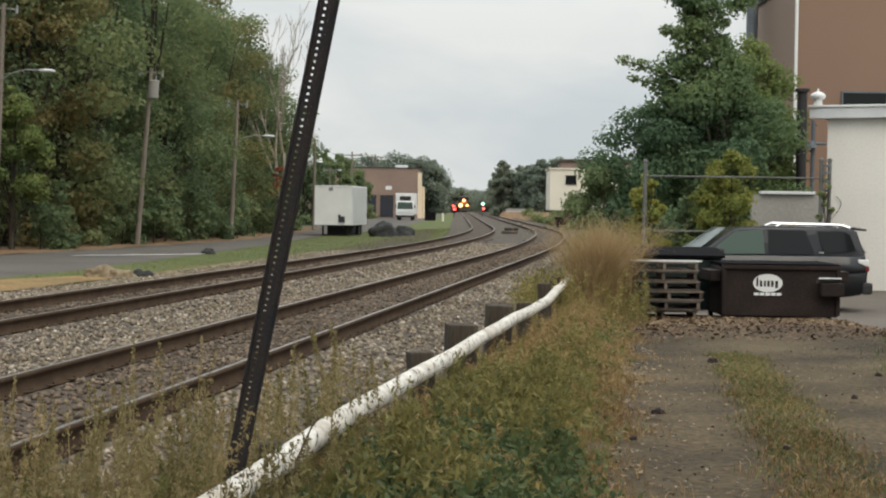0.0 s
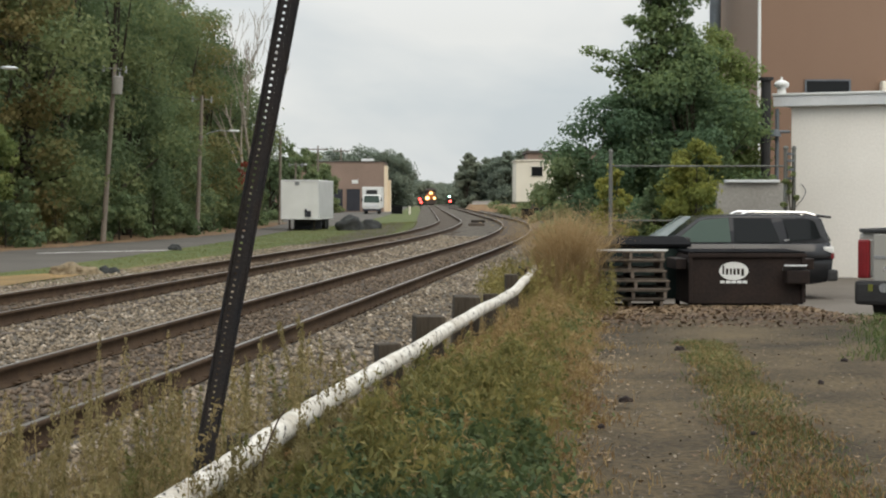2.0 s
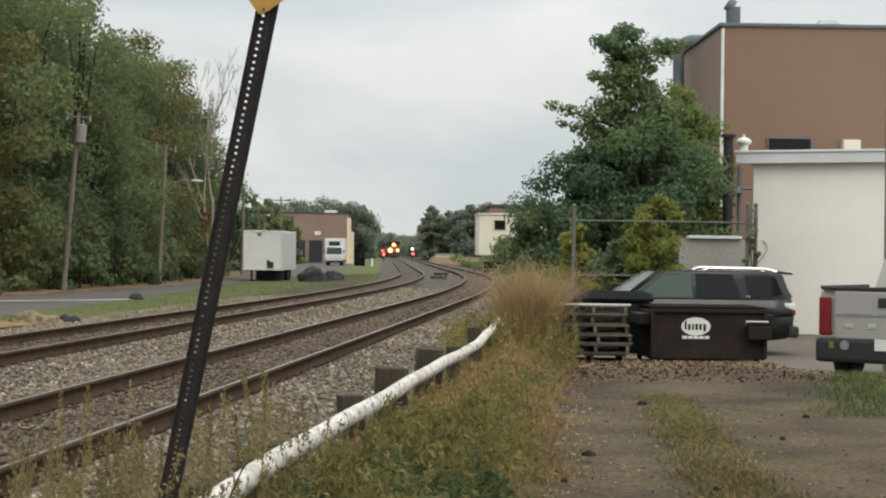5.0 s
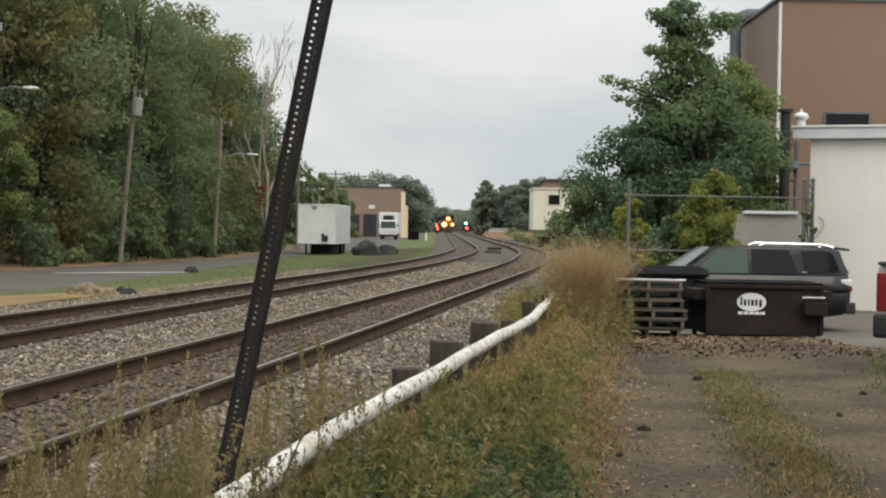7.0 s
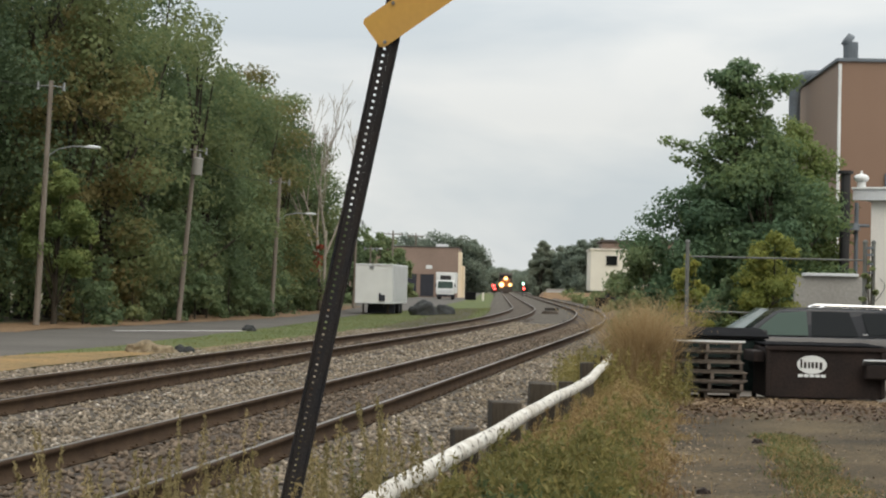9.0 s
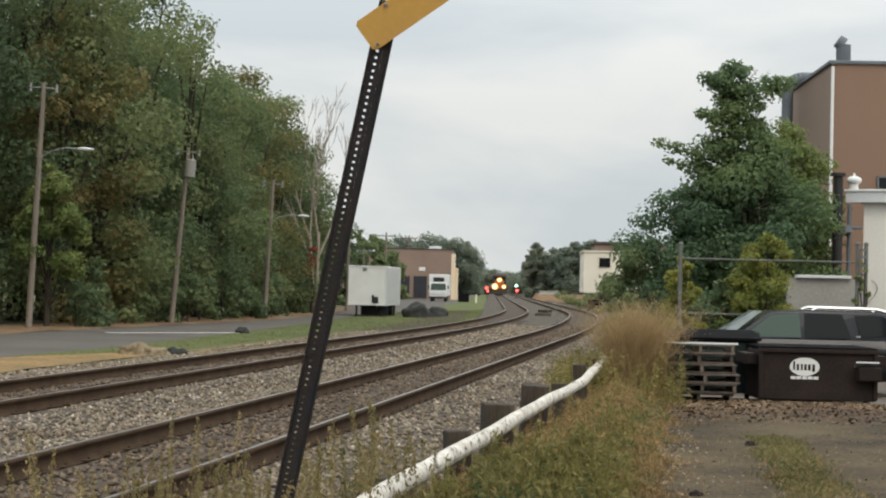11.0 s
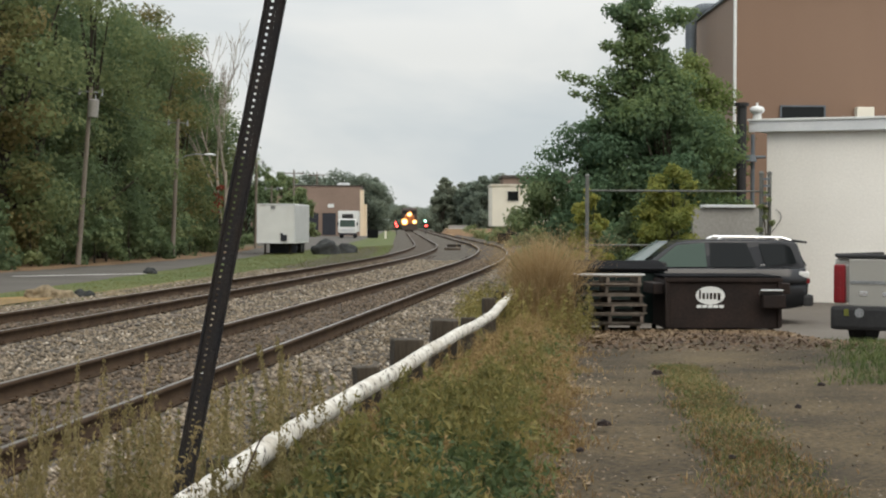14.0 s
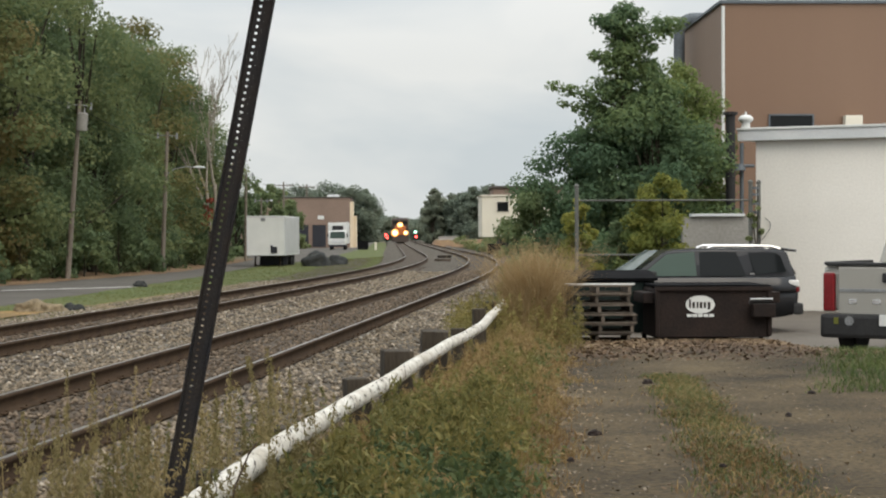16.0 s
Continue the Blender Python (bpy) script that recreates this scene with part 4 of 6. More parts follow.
def build_far_buildings():
    # Brown brick shed with two dock doors.
    b = thing("brick_building", pose(-23.5, 232, -0.25), "distant brown brick building with two dark dock doors", "building")
    bm = B()
    box(bm, (7.45, 6, 3.4), (14.9, 12, 6.8), bevel=0.03)
    part("wall", bm, M["brick"], b)
    bm = B()
    box(bm, (7.45, 6, 6.88), (15.1, 12.2, 0.16), bevel=0.03)
    r = part("roof", bm, M["roof_dark"], b)
    bm = B()
    box(bm, (12.4, 5, 7.15), (1.7, 2, 0.5), bevel=0.15)
    part("roof_unit", bm, M["fascia"], r)
    for x, w in ((8.6, 1.25), (10.67, 1.85)):
        bm = B()
        box(bm, (x, -0.02, 1.65), (w, 0.1, 3.0), bevel=0.02)
        d = part("dock_door", bm, M["dark"], b, "dark dock door")
        bm = B()
        for c, s in (((x - w / 2 - 0.06, -0.06, 1.65), (0.12, 0.12, 3.1)), ((x + w / 2 + 0.06, -0.06, 1.65), (0.12, 0.12, 3.1)), ((x, -0.06, 3.22), (w + 0.3, 0.12, 0.12))):
            box(bm, c, s)
        part("frame", bm, M["brick"], d)
    bm = B()
    box(bm, (10.9, -0.05, 4.15), (0.85, 0.06, 0.5), bevel=0.02)
    part("sign_board", bm, M["white"], b, "small white wall sign")
    bm = B()
    box(bm, (15.1, 2.0, 3.1), (0.45, 4, 6.4), bevel=0.03)
    box(bm, (15.5, 3.0, 2.1), (0.4, 4, 4.6), bevel=0.03)
    part("annex", bm, M["cream"], b, "cream rendered annex")

    # Off-white raised building to the right of the line.
    c = thing("cream_building", pose(6.1, 150, 0.0), "off-white building on a dark base beyond the trees", "building")
    bm = B()
    box(bm, (3.6, 4, 3.05), (7.2, 8, 3.6), bevel=0.05)
    part("wall", bm, M["cream_white"], c)
    bm = B()
    box(bm, (3.6, 4, 4.92), (7.4, 8.2, 0.14), bevel=0.03)
    part("roof", bm, M["cream_white"], c)
    bm = B()
    box(bm, (4.4, 4.2, 0.55), (5.4, 7.0, 1.5), bevel=0.05)
    part("base", bm, M["dark"], c)
    bm = B()
    box(bm, (1.87, -0.02, 3.95), (0.95, 0.08, 0.7), bevel=0.01)
    w = part("window", bm, M["pane"], c, "dark window")
    bm = B()
    for q, s in (((1.87, -0.06, 4.33), (1.07, 0.08, 0.06)), ((1.87, -0.06, 3.57), (1.07, 0.08, 0.06))):
        box(bm, q, s)
    part("frame", bm, M["plastic"], w)
    d = thing("brown_roofed_building", pose(9.0, 190, 0.0), "distant tan building with a brown flat roof", "building")
    bm = B()
    box(bm, (4, 4, 3.3), (8, 8, 6.8), bevel=0.05)
    part("wall", bm, M["brick"], d)
    bm = B()
    box(bm, (4, 4, 6.8), (8.4, 8.4, 0.3), bevel=0.05)
    part("roof", bm, M["roof_dark"], d)


build_white_building()
build_brown_building()
build_far_buildings()


# ---- sign post, pipe rail, fence ----
def build_sign_post():
    base, top = Vector((-1.05, 6.93, -0.08)), Vector((-0.491, 6.21, 2.463))
    d = (top - base)
    length = d.length
    # Turn the channel so that its flat back faces the drive.
    zc = d.normalized()
    xc = (Vector((1, 0.05, 0)) - zc * zc.dot(Vector((1, 0.05, 0)))).normalized()
    yc = zc.cross(xc)
    m = Matrix((xc, yc, zc)).transposed().to_4x4()
    m.translation = base
    t = thing("sign_post", m, "leaning dark perforated steel sign post beside the rail", "sign post")
    # U-shaped channel with a row of punched holes along its web.
    pitch, hole, n = 0.0254, 0.0095, int(length / 0.0254)
    verts, faces = [], []

    def quad(a, b, c, e):
        k = len(verts)
        verts.extend([a, b, c, e])
        faces.append((k, k + 1, k + 2, k + 3))
    x0, x1 = -0.025, 0.013
    h0, h1 = -hole / 2 - 0.007, hole / 2 - 0.007
    for y in (0.0, 0.004):
        for i in range(n):
            z = i * pitch
            za, zb = z + (pitch - hole) / 2, z + (pitch + hole) / 2
            quad((x0, y, z), (h0, y, z), (h0, y, z + pitch), (x0, y, z + pitch))
            quad((h1, y, z), (x1, y, z), (x1, y, z + pitch), (h1, y, z + pitch))
            quad((h0, y, z), (h1, y, z), (h1, y, za), (h0, y, za))
            quad((h0, y, zb), (h1, y, zb), (h1, y, z + pitch), (h0, y, z + pitch))
    raw("web", verts, faces, M["post"], t)
    L = n * pitch
    bm = B()
    slab(bm, [(-0.038, -0.014), (-0.032, -0.014), (-0.0251, 0.0), (-0.0251, 0.005)], 0, L)
    f1 = part("flange", bm, M["post"], t)
    bm = B()
    slab(bm, [(0.0131, 0.0), (0.0131, 0.005), (0.036, 0.006), (0.042, -0.016), (0.037, -0.017), (0.032, 0.0)], 0, L)
    f2 = part("flange", bm, M["post"], t)
    for f in (f1, f2):
        f.matrix_basis = Matrix(((1, 0, 0, 0), (0, 0, 1, 0), (0, 1, 0, 0), (0, 0, 0, 1)))
    # Yellow plate bolted near the top.
    s = thing("sign_plate", m @ pose(0.019, -0.02, 2.633), "faded yellow rectangular sign plate bolted to the leaning post", "sign")
    bm = B()
    slab(bm, [(-0.11, -0.064), (-0.122, -0.052), (-0.122, 0.052), (-0.11, 0.064), (0.49, 0.064), (0.502, 0.052), (0.502, -0.052), (0.49, -0.064)], -0.0015, 0.0015)
    plate = part("plate", bm, M["yellow"], s)
    plate.matrix_basis = pose(0, 0, 0, 0, -47, 0)
    for z in (-0.103, 0.045):
        bm = B()
        cyl(bm, (-0.03, 0.004, z), (-0.03, -0.009, z), 0.008, 0.007, 6)
        part("bolt", bm, M["steel"], s)


def pipe_x(y):
    return np.interp(y, [3, 6.5, 9.4, 12.6, 20, 26.5], [-1.27, -0.885, -0.57, -0.16, 0.82, 1.43])


def build_pipe_rail():
    t = thing("pipe_rail", pose(0, 0, 0), "long white peeling-painted pipe rail on short timber posts", "guard rail")
    ys = np.concatenate([np.arange(4.0, 14, 0.12), np.arange(14, 27, 0.3)])
    rng = np.random.default_rng(3)
    # Paint in flakes over dark pipe: the pipe itself, and raised scales of paint.
    seg = 14
    ang = np.arange(seg) * 2 * np.pi / seg
    x, z = pipe_x(ys), 0.335 + 0.007 * np.sin(ys * 0.9) + 0.004 * np.sin(ys * 2.3 + 1)

    def tube(r):
        px = x[:, None] + r * np.cos(ang)[None]
        pz = z[:, None] + r * np.sin(ang)[None]
        v = np.stack([px, np.repeat(ys[:, None], seg, 1), pz], -1).reshape(-1, 3)
        a = np.arange(len(ys) - 1)[:, None] * seg
        j = np.arange(seg)[None]
        return v, np.stack([a + j, a + (j + 1) % seg, a + seg + (j + 1) % seg, a + seg + j], -1).reshape(-1, 4)
    v, f = tube(0.057)
    raw("pipe", v, f, M["pipe"], t, smooth=True)
    # Bare rusty flakes where the paint has gone.
    fv, ff = [], []
    for i in range(560):
        y = 4.5 + 15 * rng.random() ** 1.3
        a = rng.uniform(-0.5, 3.4)
        w, h = rng.uniform(0.004, 0.03), rng.uniform(0.06, 0.5)
        k = len(fv)
        for da, dy in ((-h, 0), (0, -w), (h, 0), (0, w)):
            yy = y + dy + 0.12 * da
            xx, zz = float(np.interp(yy, ys, x)), float(np.interp(yy, ys, z))
            fv.append((xx + 0.0585 * math.cos(a + da), yy, zz + 0.0585 * math.sin(a + da)))
        ff.append((k, k + 1, k + 2, k + 3))
    tagged(raw("bare_patches", fv, ff, M["timber"], t), "dirty patches where paint has peeled", kind="stuff")
    for i, (y, top, w) in enumerate(((7.6, 0.36, 0.14), (9.6, 0.33, 0.15), (12.1, 0.39, 0.17), (14.3, 0.44, 0.25), (16.9, 0.46, 0.26), (18.9, 0.37, 0.16), (22.3, 0.44, 0.16), (25.2, 0.42, 0.16))):
        bm = B()
        box(bm, (0, 0, (top + 0.3) / 2 - 0.3 + 0.0), (w, w * 1.15, top + 0.3), bevel=0.012)
        p = part("timber_post", bm, M["timber"], t)
        p.matrix_basis = pose(float(pipe_x(y)) - 0.062 - w * 0.54, y, 0, 2.0 * math.sin(i * 2.1), 2.5 * math.cos(i * 1.7), 8 + 6 * math.sin(i))


def build_fence():
    f = thing("pipe_fence", pose(3.69, 38.0, -0.62), "grey steel pipe fence overgrown with vines", "fence")
    for x, h, r in ((0.0, 3.12, 0.045), (3.92, 3.2, 0.05), (4.1, 3.2, 0.045)):
        bm = B()
        cyl(bm, (x, 0, 0), (x, 0, h), r, r, 12)
        bmesh.ops.create_uvsphere(bm, u_segments=10, v_segments=6, radius=r * 1.25, matrix=pose(x, 0, h))
        part("post", bm, M["fence"], f)
    for z, r in ((2.8, 0.02), (1.58, 0.018), (0.45, 0.018)):
        bm = B()
        cyl(bm, (0, 0, z), (3.92, 0, z), r, r, 8)
        part("rail", bm, M["fence"], f)
    for z in (2.55, 2.75, 2.95, 3.1):
        bm = B()
        cyl(bm, (4.02, 0, z - 0.05), (4.02, 0, z), 0.09, 0.09, 10)
        part("clamp", bm, M["duct"], f)
    w = thing("block_wall", pose(6.55, 41.0, -0.62), "low grey block wall with a pale coping behind the fence", "wall")
    bm = B()
    box(bm, (0.95, 0.1, 1.23), (1.9, 0.2, 2.46), bevel=0.01)
    part("wall_panel", bm, M["concrete"], w)
    bm = B()
    box(bm, (0.85, 0.05, 2.5), (1.3, 0.34, 0.07), bevel=0.01)
    part("coping", bm, M["fascia"], w)


build_sign_post()
build_pipe_rail()
build_fence()


# ---- bins and pallets ----
def build_bins():
    d = thing("brown_dumpster", pose(3.6, 25.0, -0.15, 0, 0, 2), "dark brown steel dumpster with a white oval emblem", "dumpster", "dumpsters at the end of the drive")
    bm = B()
    slab(bm, [(0.0, 0.03), (1.3, 0.03), (1.3, 0.765), (0.95, 0.765), (0.0, 0.745)], 0.0, 1.72, axis="x")
    bmesh.ops.bevel(bm, geom=list(bm.edges), offset=0.015, segments=2, affect="EDGES")
    body = part("body", bm, M["bin_brown"], d)
    bm = B()
    box(bm, (0.86, -0.015, 0.755), (1.76, 0.07, 0.06), bevel=0.01)
    part("rim", bm, M["bin_brown"], body)
    for x in (0.02, 1.7):
        bm = B()
        box(bm, (x, -0.018, 0.39), (0.06, 0.05, 0.67), bevel=0.01)
        part("rib", bm, M["bin_brown"], body)
    for x in (0.43, 1.29):
        bm = B()
        slab(bm, [(-0.03, 0.788), (0.95, 0.79), (1.32, 0.79), (1.32, 0.815), (0.94, 0.815), (-0.04, 0.81)], x - 0.42, x + 0.42, axis="x")
        part("lid", bm, M["lid"], d, "black plastic lid")
    for x in (-0.09, 1.81):
        bm = B()
        box(bm, (x, 0.55, 0.62), (0.16, 0.9, 0.16), bevel=0.015)
        part("fork_pocket", bm, M["bin_brown"], d)
    bm = B()
    box(bm, (1.58, -0.11, 0.44), (0.34, 0.2, 0.2), bevel=0.02)
    part("fork_pocket", bm, M["bin_brown"], d)
    bm = B()
    box(bm, (1.54, -0.14, 0.575), (0.34, 0.14, 0.03), rx=-32, bevel=0.008)
    part("label_plate", bm, M["steel"], d, "pale scratched label plate")
    for x in (0.12, 1.6):
        for y in (0.12, 1.18):
            bm = B()
            cyl(bm, (x - 0.03, y, 0.06), (x + 0.03, y, 0.06), 0.06, 0.06, 12)
            part("caster", bm, M["black"], d)
    # Oval emblem with plain bars instead of lettering.
    bm = B()
    pts = [(0.665 + 0.218 * math.cos(a), 0.522 + 0.135 * math.sin(a)) for a in np.linspace(0, 2 * math.pi, 28, endpoint=False)]
    slab(bm, [(u, z) for u, z in pts], -0.006, -0.002)
    e = part("emblem", bm, M["white"], d, "white oval emblem")
    for i, (x, w, h) in enumerate(((0.51, 0.035, 0.14), (0.565, 0.045, 0.1), (0.622, 0.035, 0.1), (0.675, 0.045, 0.1), (0.732, 0.045, 0.1), (0.795, 0.05, 0.12))):
        bm = B()
        box(bm, (x, -0.0085, 0.522 + (0.015, -0.008, -0.008, -0.008, -0.008, -0.018)[i]), (w * 0.8, 0.003, h * 0.9))
        part("emblem_bar", bm, M["bin_brown"], e)
    for i in range(5):
        bm = B()
        box(bm, (0.5 + i * 0.083, -0.004, 0.36), (0.07, 0.003, 0.042))
        part("number_bar", bm, M["white"], d)

    g = thing("green_dumpster", pose(2.25, 26.1, -0.2, 0, 0, 0), "dark green steel dumpster with a black lid", "dumpster", "dumpsters at the end of the drive")
    bm = B()
    slab(bm, [(0.0, 0.1), (1.2, 0.1), (1.2, 0.98), (0.8, 0.98), (0.0, 0.88)], 0.0, 1.5, axis="x")
    bmesh.ops.bevel(bm, geom=list(bm.edges), offset=0.015, segments=2, affect="EDGES")
    part("body", bm, M["bin_green"], g)
    bm = B()
    slab(bm, [(-0.06, 0.9), (0.8, 1.0), (1.22, 1.0), (1.22, 1.04), (0.79, 1.04), (-0.08, 0.94)], -0.03, 1.53, axis="x")
    part("lid", bm, M["lid"], g, "black plastic lid")
    for x in (0.05, 1.45):
        bm = B()
        box(bm, (x, -0.02, 0.48), (0.07, 0.06, 0.74), bevel=0.01)
        part("rib", bm, M["bin_green"], g)
    for x in (-0.09, 1.58):
        bm = B()
        box(bm, (x, 0.5, 0.6), (0.16, 0.9, 0.16), bevel=0.015)
        part("fork_pocket", bm, M["bin_green"], g)
    for x in (0.15, 1.35):
        bm = B()
        cyl(bm, (x - 0.03, 0.15, 0.06), (x + 0.03, 0.15, 0.06), 0.06, 0.06, 12)
        part("caster", bm, M["black"], g)

    # Stack of pallets.
    rng = random.Random(8)
    first = None
    for k in range(6):
        z = -0.165 + k * 0.141
        place = pose(2.72 + rng.uniform(-0.04, 0.04), 25.1 + rng.uniform(-0.04, 0.02), z, 0, 0, rng.uniform(-2, 2))
        if first:
            copy_thing(first, place)
            continue
        p = first = thing("wooden_pallet", place, "weathered grey wooden pallet in a stack", "pallet", "stacked pallets")
        for x in (-0.46, 0.0, 0.46):
            bm = B()
            box(bm, (x, 0, 0.07), (0.045, 1.1, 0.09), bevel=0.004)
            part("stringer", bm, M["pallet"], p)
        for j in range(6):
            bm = B()
            box(bm, (0, -0.5 + j * 0.2, 0.126), (1.0, 0.12, 0.02), bevel=0.003)
            part("deck_board", bm, M["pallet"], p)
        for j in range(3):
            bm = B()
            box(bm, (0, -0.5 + j * 0.5, 0.013), (1.0, 0.1, 0.02), bevel=0.003)
            part("bottom_board", bm, M["pallet"], p)
    bm = B()
    box(bm, (0, 0, 0), (1.02, 0.09, 0.022), bevel=0.003)
    b = part("loose_board", bm, M["white"])
    b.matrix_basis = pose(2.72, 24.58, 0.692, 0, 0, -1)
    tagged(b, "pale painted board lying on the pallet stack", "board")


build_bins()


# ---- vehicles ----
def wheel(parent, x, y, r=0.38, w=0.25):
    bm = B()
    cyl(bm, (x, y - w / 2, r), (x, y + w / 2, r), r, r, 28)
    bmesh.ops.bevel(bm, geom=[e for e in bm.edges if abs((e.verts[0].co - e.verts[1].co).y) < 1e-5], offset=0.04, segments=2, affect="EDGES")
    t = part("wheel", bm, M["black"], parent)
    s = 1 if y > 0 else -1
    bm = B()
    cyl(bm, (x, y + s * (w / 2 - 0.02), r), (x, y + s * (w / 2 + 0.006), r), r * 0.62, r * 0.56, 24)
    part("rim", bm, M["steel"], t)


def build_suv():
    c = thing("suv", pose(5.49, 35.3, -0.61, 0, 0, 180), "dark grey four-door sport utility vehicle with pale roof rails", "car", "parked vehicles")

    def tuck(u, z, side):
        return side * (1.0 if z < 1.0 else 1.0 - 0.17 * (z - 1.0) / 0.75) * (1.0 if abs(u) < 1.9 else 1.0 - 0.09 * (abs(u) - 1.9) / 0.5)
    bm = B()
    low = [(-2.36, 0.5), (-2.3, 0.38), (-1.9, 0.32), (1.95, 0.3), (2.3, 0.4), (2.42, 0.62), (2.4, 0.98), (2.2, 1.08), (1.05, 1.16), (-2.32, 1.12), (-2.4, 0.95)]
    slab(bm, low, -0.95, 0.95, taper=tuck)
    bmesh.ops.bevel(bm, geom=list(bm.edges), offset=0.045, segments=3, affect="EDGES")
    body = part("body", bm, M["suv_paint"], c)
    for p in body.data.polygons:
        p.use_smooth = True
    bm = B()
    cabin = [(-2.36, 1.1), (1.12, 1.1), (0.36, 1.66), (0.2, 1.705), (-0.6, 1.74), (-1.8, 1.73), (-2.16, 1.69)]
    slab(bm, cabin, -0.93, 0.93, taper=tuck)
    bmesh.ops.bevel(bm, geom=list(bm.edges), offset=0.04, segments=3, affect="EDGES")
    cab = part("cabin", bm, M["suv_paint"], c)

    def on_side(z):
        return 0.93 * (1.0 - 0.17 * (z - 1.0) / 0.75) + 0.006

    def side_pane(name, pts, material):
        for s in (1, -1):
            bm = B()
            outer = [bm.verts.new((u, s * on_side(z), z)) for u, z in pts]
            inner = [bm.verts.new((u, s * (on_side(z) - 0.02), z)) for u, z in pts]
            bm.faces.new(outer)
            n = len(pts)
            for i in range(n):
                bm.faces.new((outer[i], inner[i], inner[(i + 1) % n], outer[(i + 1) % n]))
            bmesh.ops.recalc_face_normals(bm, faces=bm.faces)
            part(name, bm, material, cab)
    side_pane("front_window", [(-0.3, 1.18), (0.86, 1.17), (0.3, 1.62), (-0.26, 1.67)], M["pane_clear"])
    side_pane("rear_window", [(-1.3, 1.18), (-0.38, 1.18), (-0.36, 1.67), (-1.12, 1.66)], M["pane"])
    side_pane("quarter_window", [(-2.14, 1.26), (-1.5, 1.2), (-1.36, 1.65), (-1.92, 1.64), (-2.02, 1.58)], M["pane"])
    # Windscreen and rear glass.
    bm = B()
    low_row = [bm.verts.new((1.1 + 0.3 * (1 - w * w), 0.86 * w, 1.13)) for w in (-1, -0.5, 0, 0.5, 1)]
    top_row = [bm.verts.new((0.42 + 0.14 * (1 - w * w), 0.72 * w, 1.66)) for w in (-1, -0.5, 0, 0.5, 1)]
    for i in range(4):
        bm.faces.new((low_row[i], low_row[i + 1], top_row[i + 1], top_row[i]))
    bmesh.ops.solidify(bm, geom=list(bm.faces), thickness=-0.015)
    bmesh.ops.translate(bm, verts=bm.verts, vec=(0.05, 0, 0.04))
    part("windscreen", bm, M["windscreen"], cab)
    bm = B()
    vs = [bm.verts.new(q) for q in ((-2.36, -0.72, 1.2), (-2.11, -0.64, 1.64), (-2.11, 0.64, 1.64), (-2.36, 0.72, 1.2))]
    bm.faces.new(vs)
    bmesh.ops.solidify(bm, geom=list(bm.faces), thickness=-0.015)
    bmesh.ops.translate(bm, verts=bm.verts, vec=(-0.02, 0, 0.0))
    part("rear_glass", bm, M["pane"], cab)
    for s in (1, -1):
        bm = B()
        prev = Vector((-0.55, s * 0.66, 1.73))
        for q in ((-0.68, s * 0.66, 1.785), (-1.85, s * 0.66, 1.775), (-2.05, s * 0.66, 1.72)):
            cyl(bm, prev, q, 0.03, 0.03, 8)
            prev = Vector(q)
        part("roof_rail", bm, M["chrome"], c, "pale silver roof rail")
        bm = B()
        box(bm, (0.62, s * 1.02, 1.2), (0.14, 0.22, 0.16), bevel=0.04)
        part("mirror", bm, M["plastic"], c)
        bm = B()
        box(bm, (-2.28, s * 0.82, 1.02), (0.22, 0.2, 0.14), bevel=0.03)
        t = part("tail_lamp", bm, M["clear_lens"], c, "pale clear tail lamp")
        bm = B()
        box(bm, (-2.35, s * 0.8, 0.9), (0.12, 0.2, 0.12), bevel=0.03)
        part("lower_lens", bm, M["red_lens"], t)
        for x in (-0.25, -1.22):
            bm = B()
            box(bm, (x, s * 0.962, 1.03), (0.2, 0.05, 0.035), bevel=0.01)
            part("door_handle", bm, M["plastic"], c)
        for x in (0.85, -0.34, -1.34):
            bm = B()
            box(bm, (x, s * 0.951, 0.78), (0.012, 0.006, 0.62))
            part("door_seam", bm, M["plastic"], c)
        bm = B()
        box(bm, (-0.1, s * 0.93, 0.36), (2.2, 0.1, 0.1), bevel=0.03)
        part("side_step", bm, M["plastic"], c)
        bm = B()
        box(bm, (2.33, s * 0.68, 0.88), (0.14, 0.36, 0.16), bevel=0.03)
        part("headlamp", bm, M["clear_lens"], c)
        for x in (1.42, -1.38):
            bm = B()
            prev = None
            for i in range(13):
                a = math.pi * i / 12
                q = Vector((x + 0.46 * math.cos(a), s * 0.945, 0.36 + 0.46 * math.sin(a)))
                if prev:
                    cyl(bm, prev, q, 0.035, 0.035, 6)
                prev = q
            part("wheel_arch", bm, M["plastic"], c)
            wheel(c, x, s * 0.84)
    bm = B()
    box(bm, (-2.24, 0, 1.7), (0.3, 1.35, 0.05), ry=-8, bevel=0.02)
    part("spoiler", bm, M["suv_paint"], c)
    bm = B()
    box(bm, (-2.38, 0, 0.5), (0.22, 1.8, 0.24), bevel=0.06)
    part("rear_bumper", bm, M["plastic"], c)
    bm = B()
    box(bm, (-2.52, 0.1, 0.48), (0.2, 0.16, 0.14), bevel=0.02)
    part("tow_hitch", bm, M["plastic"], c)
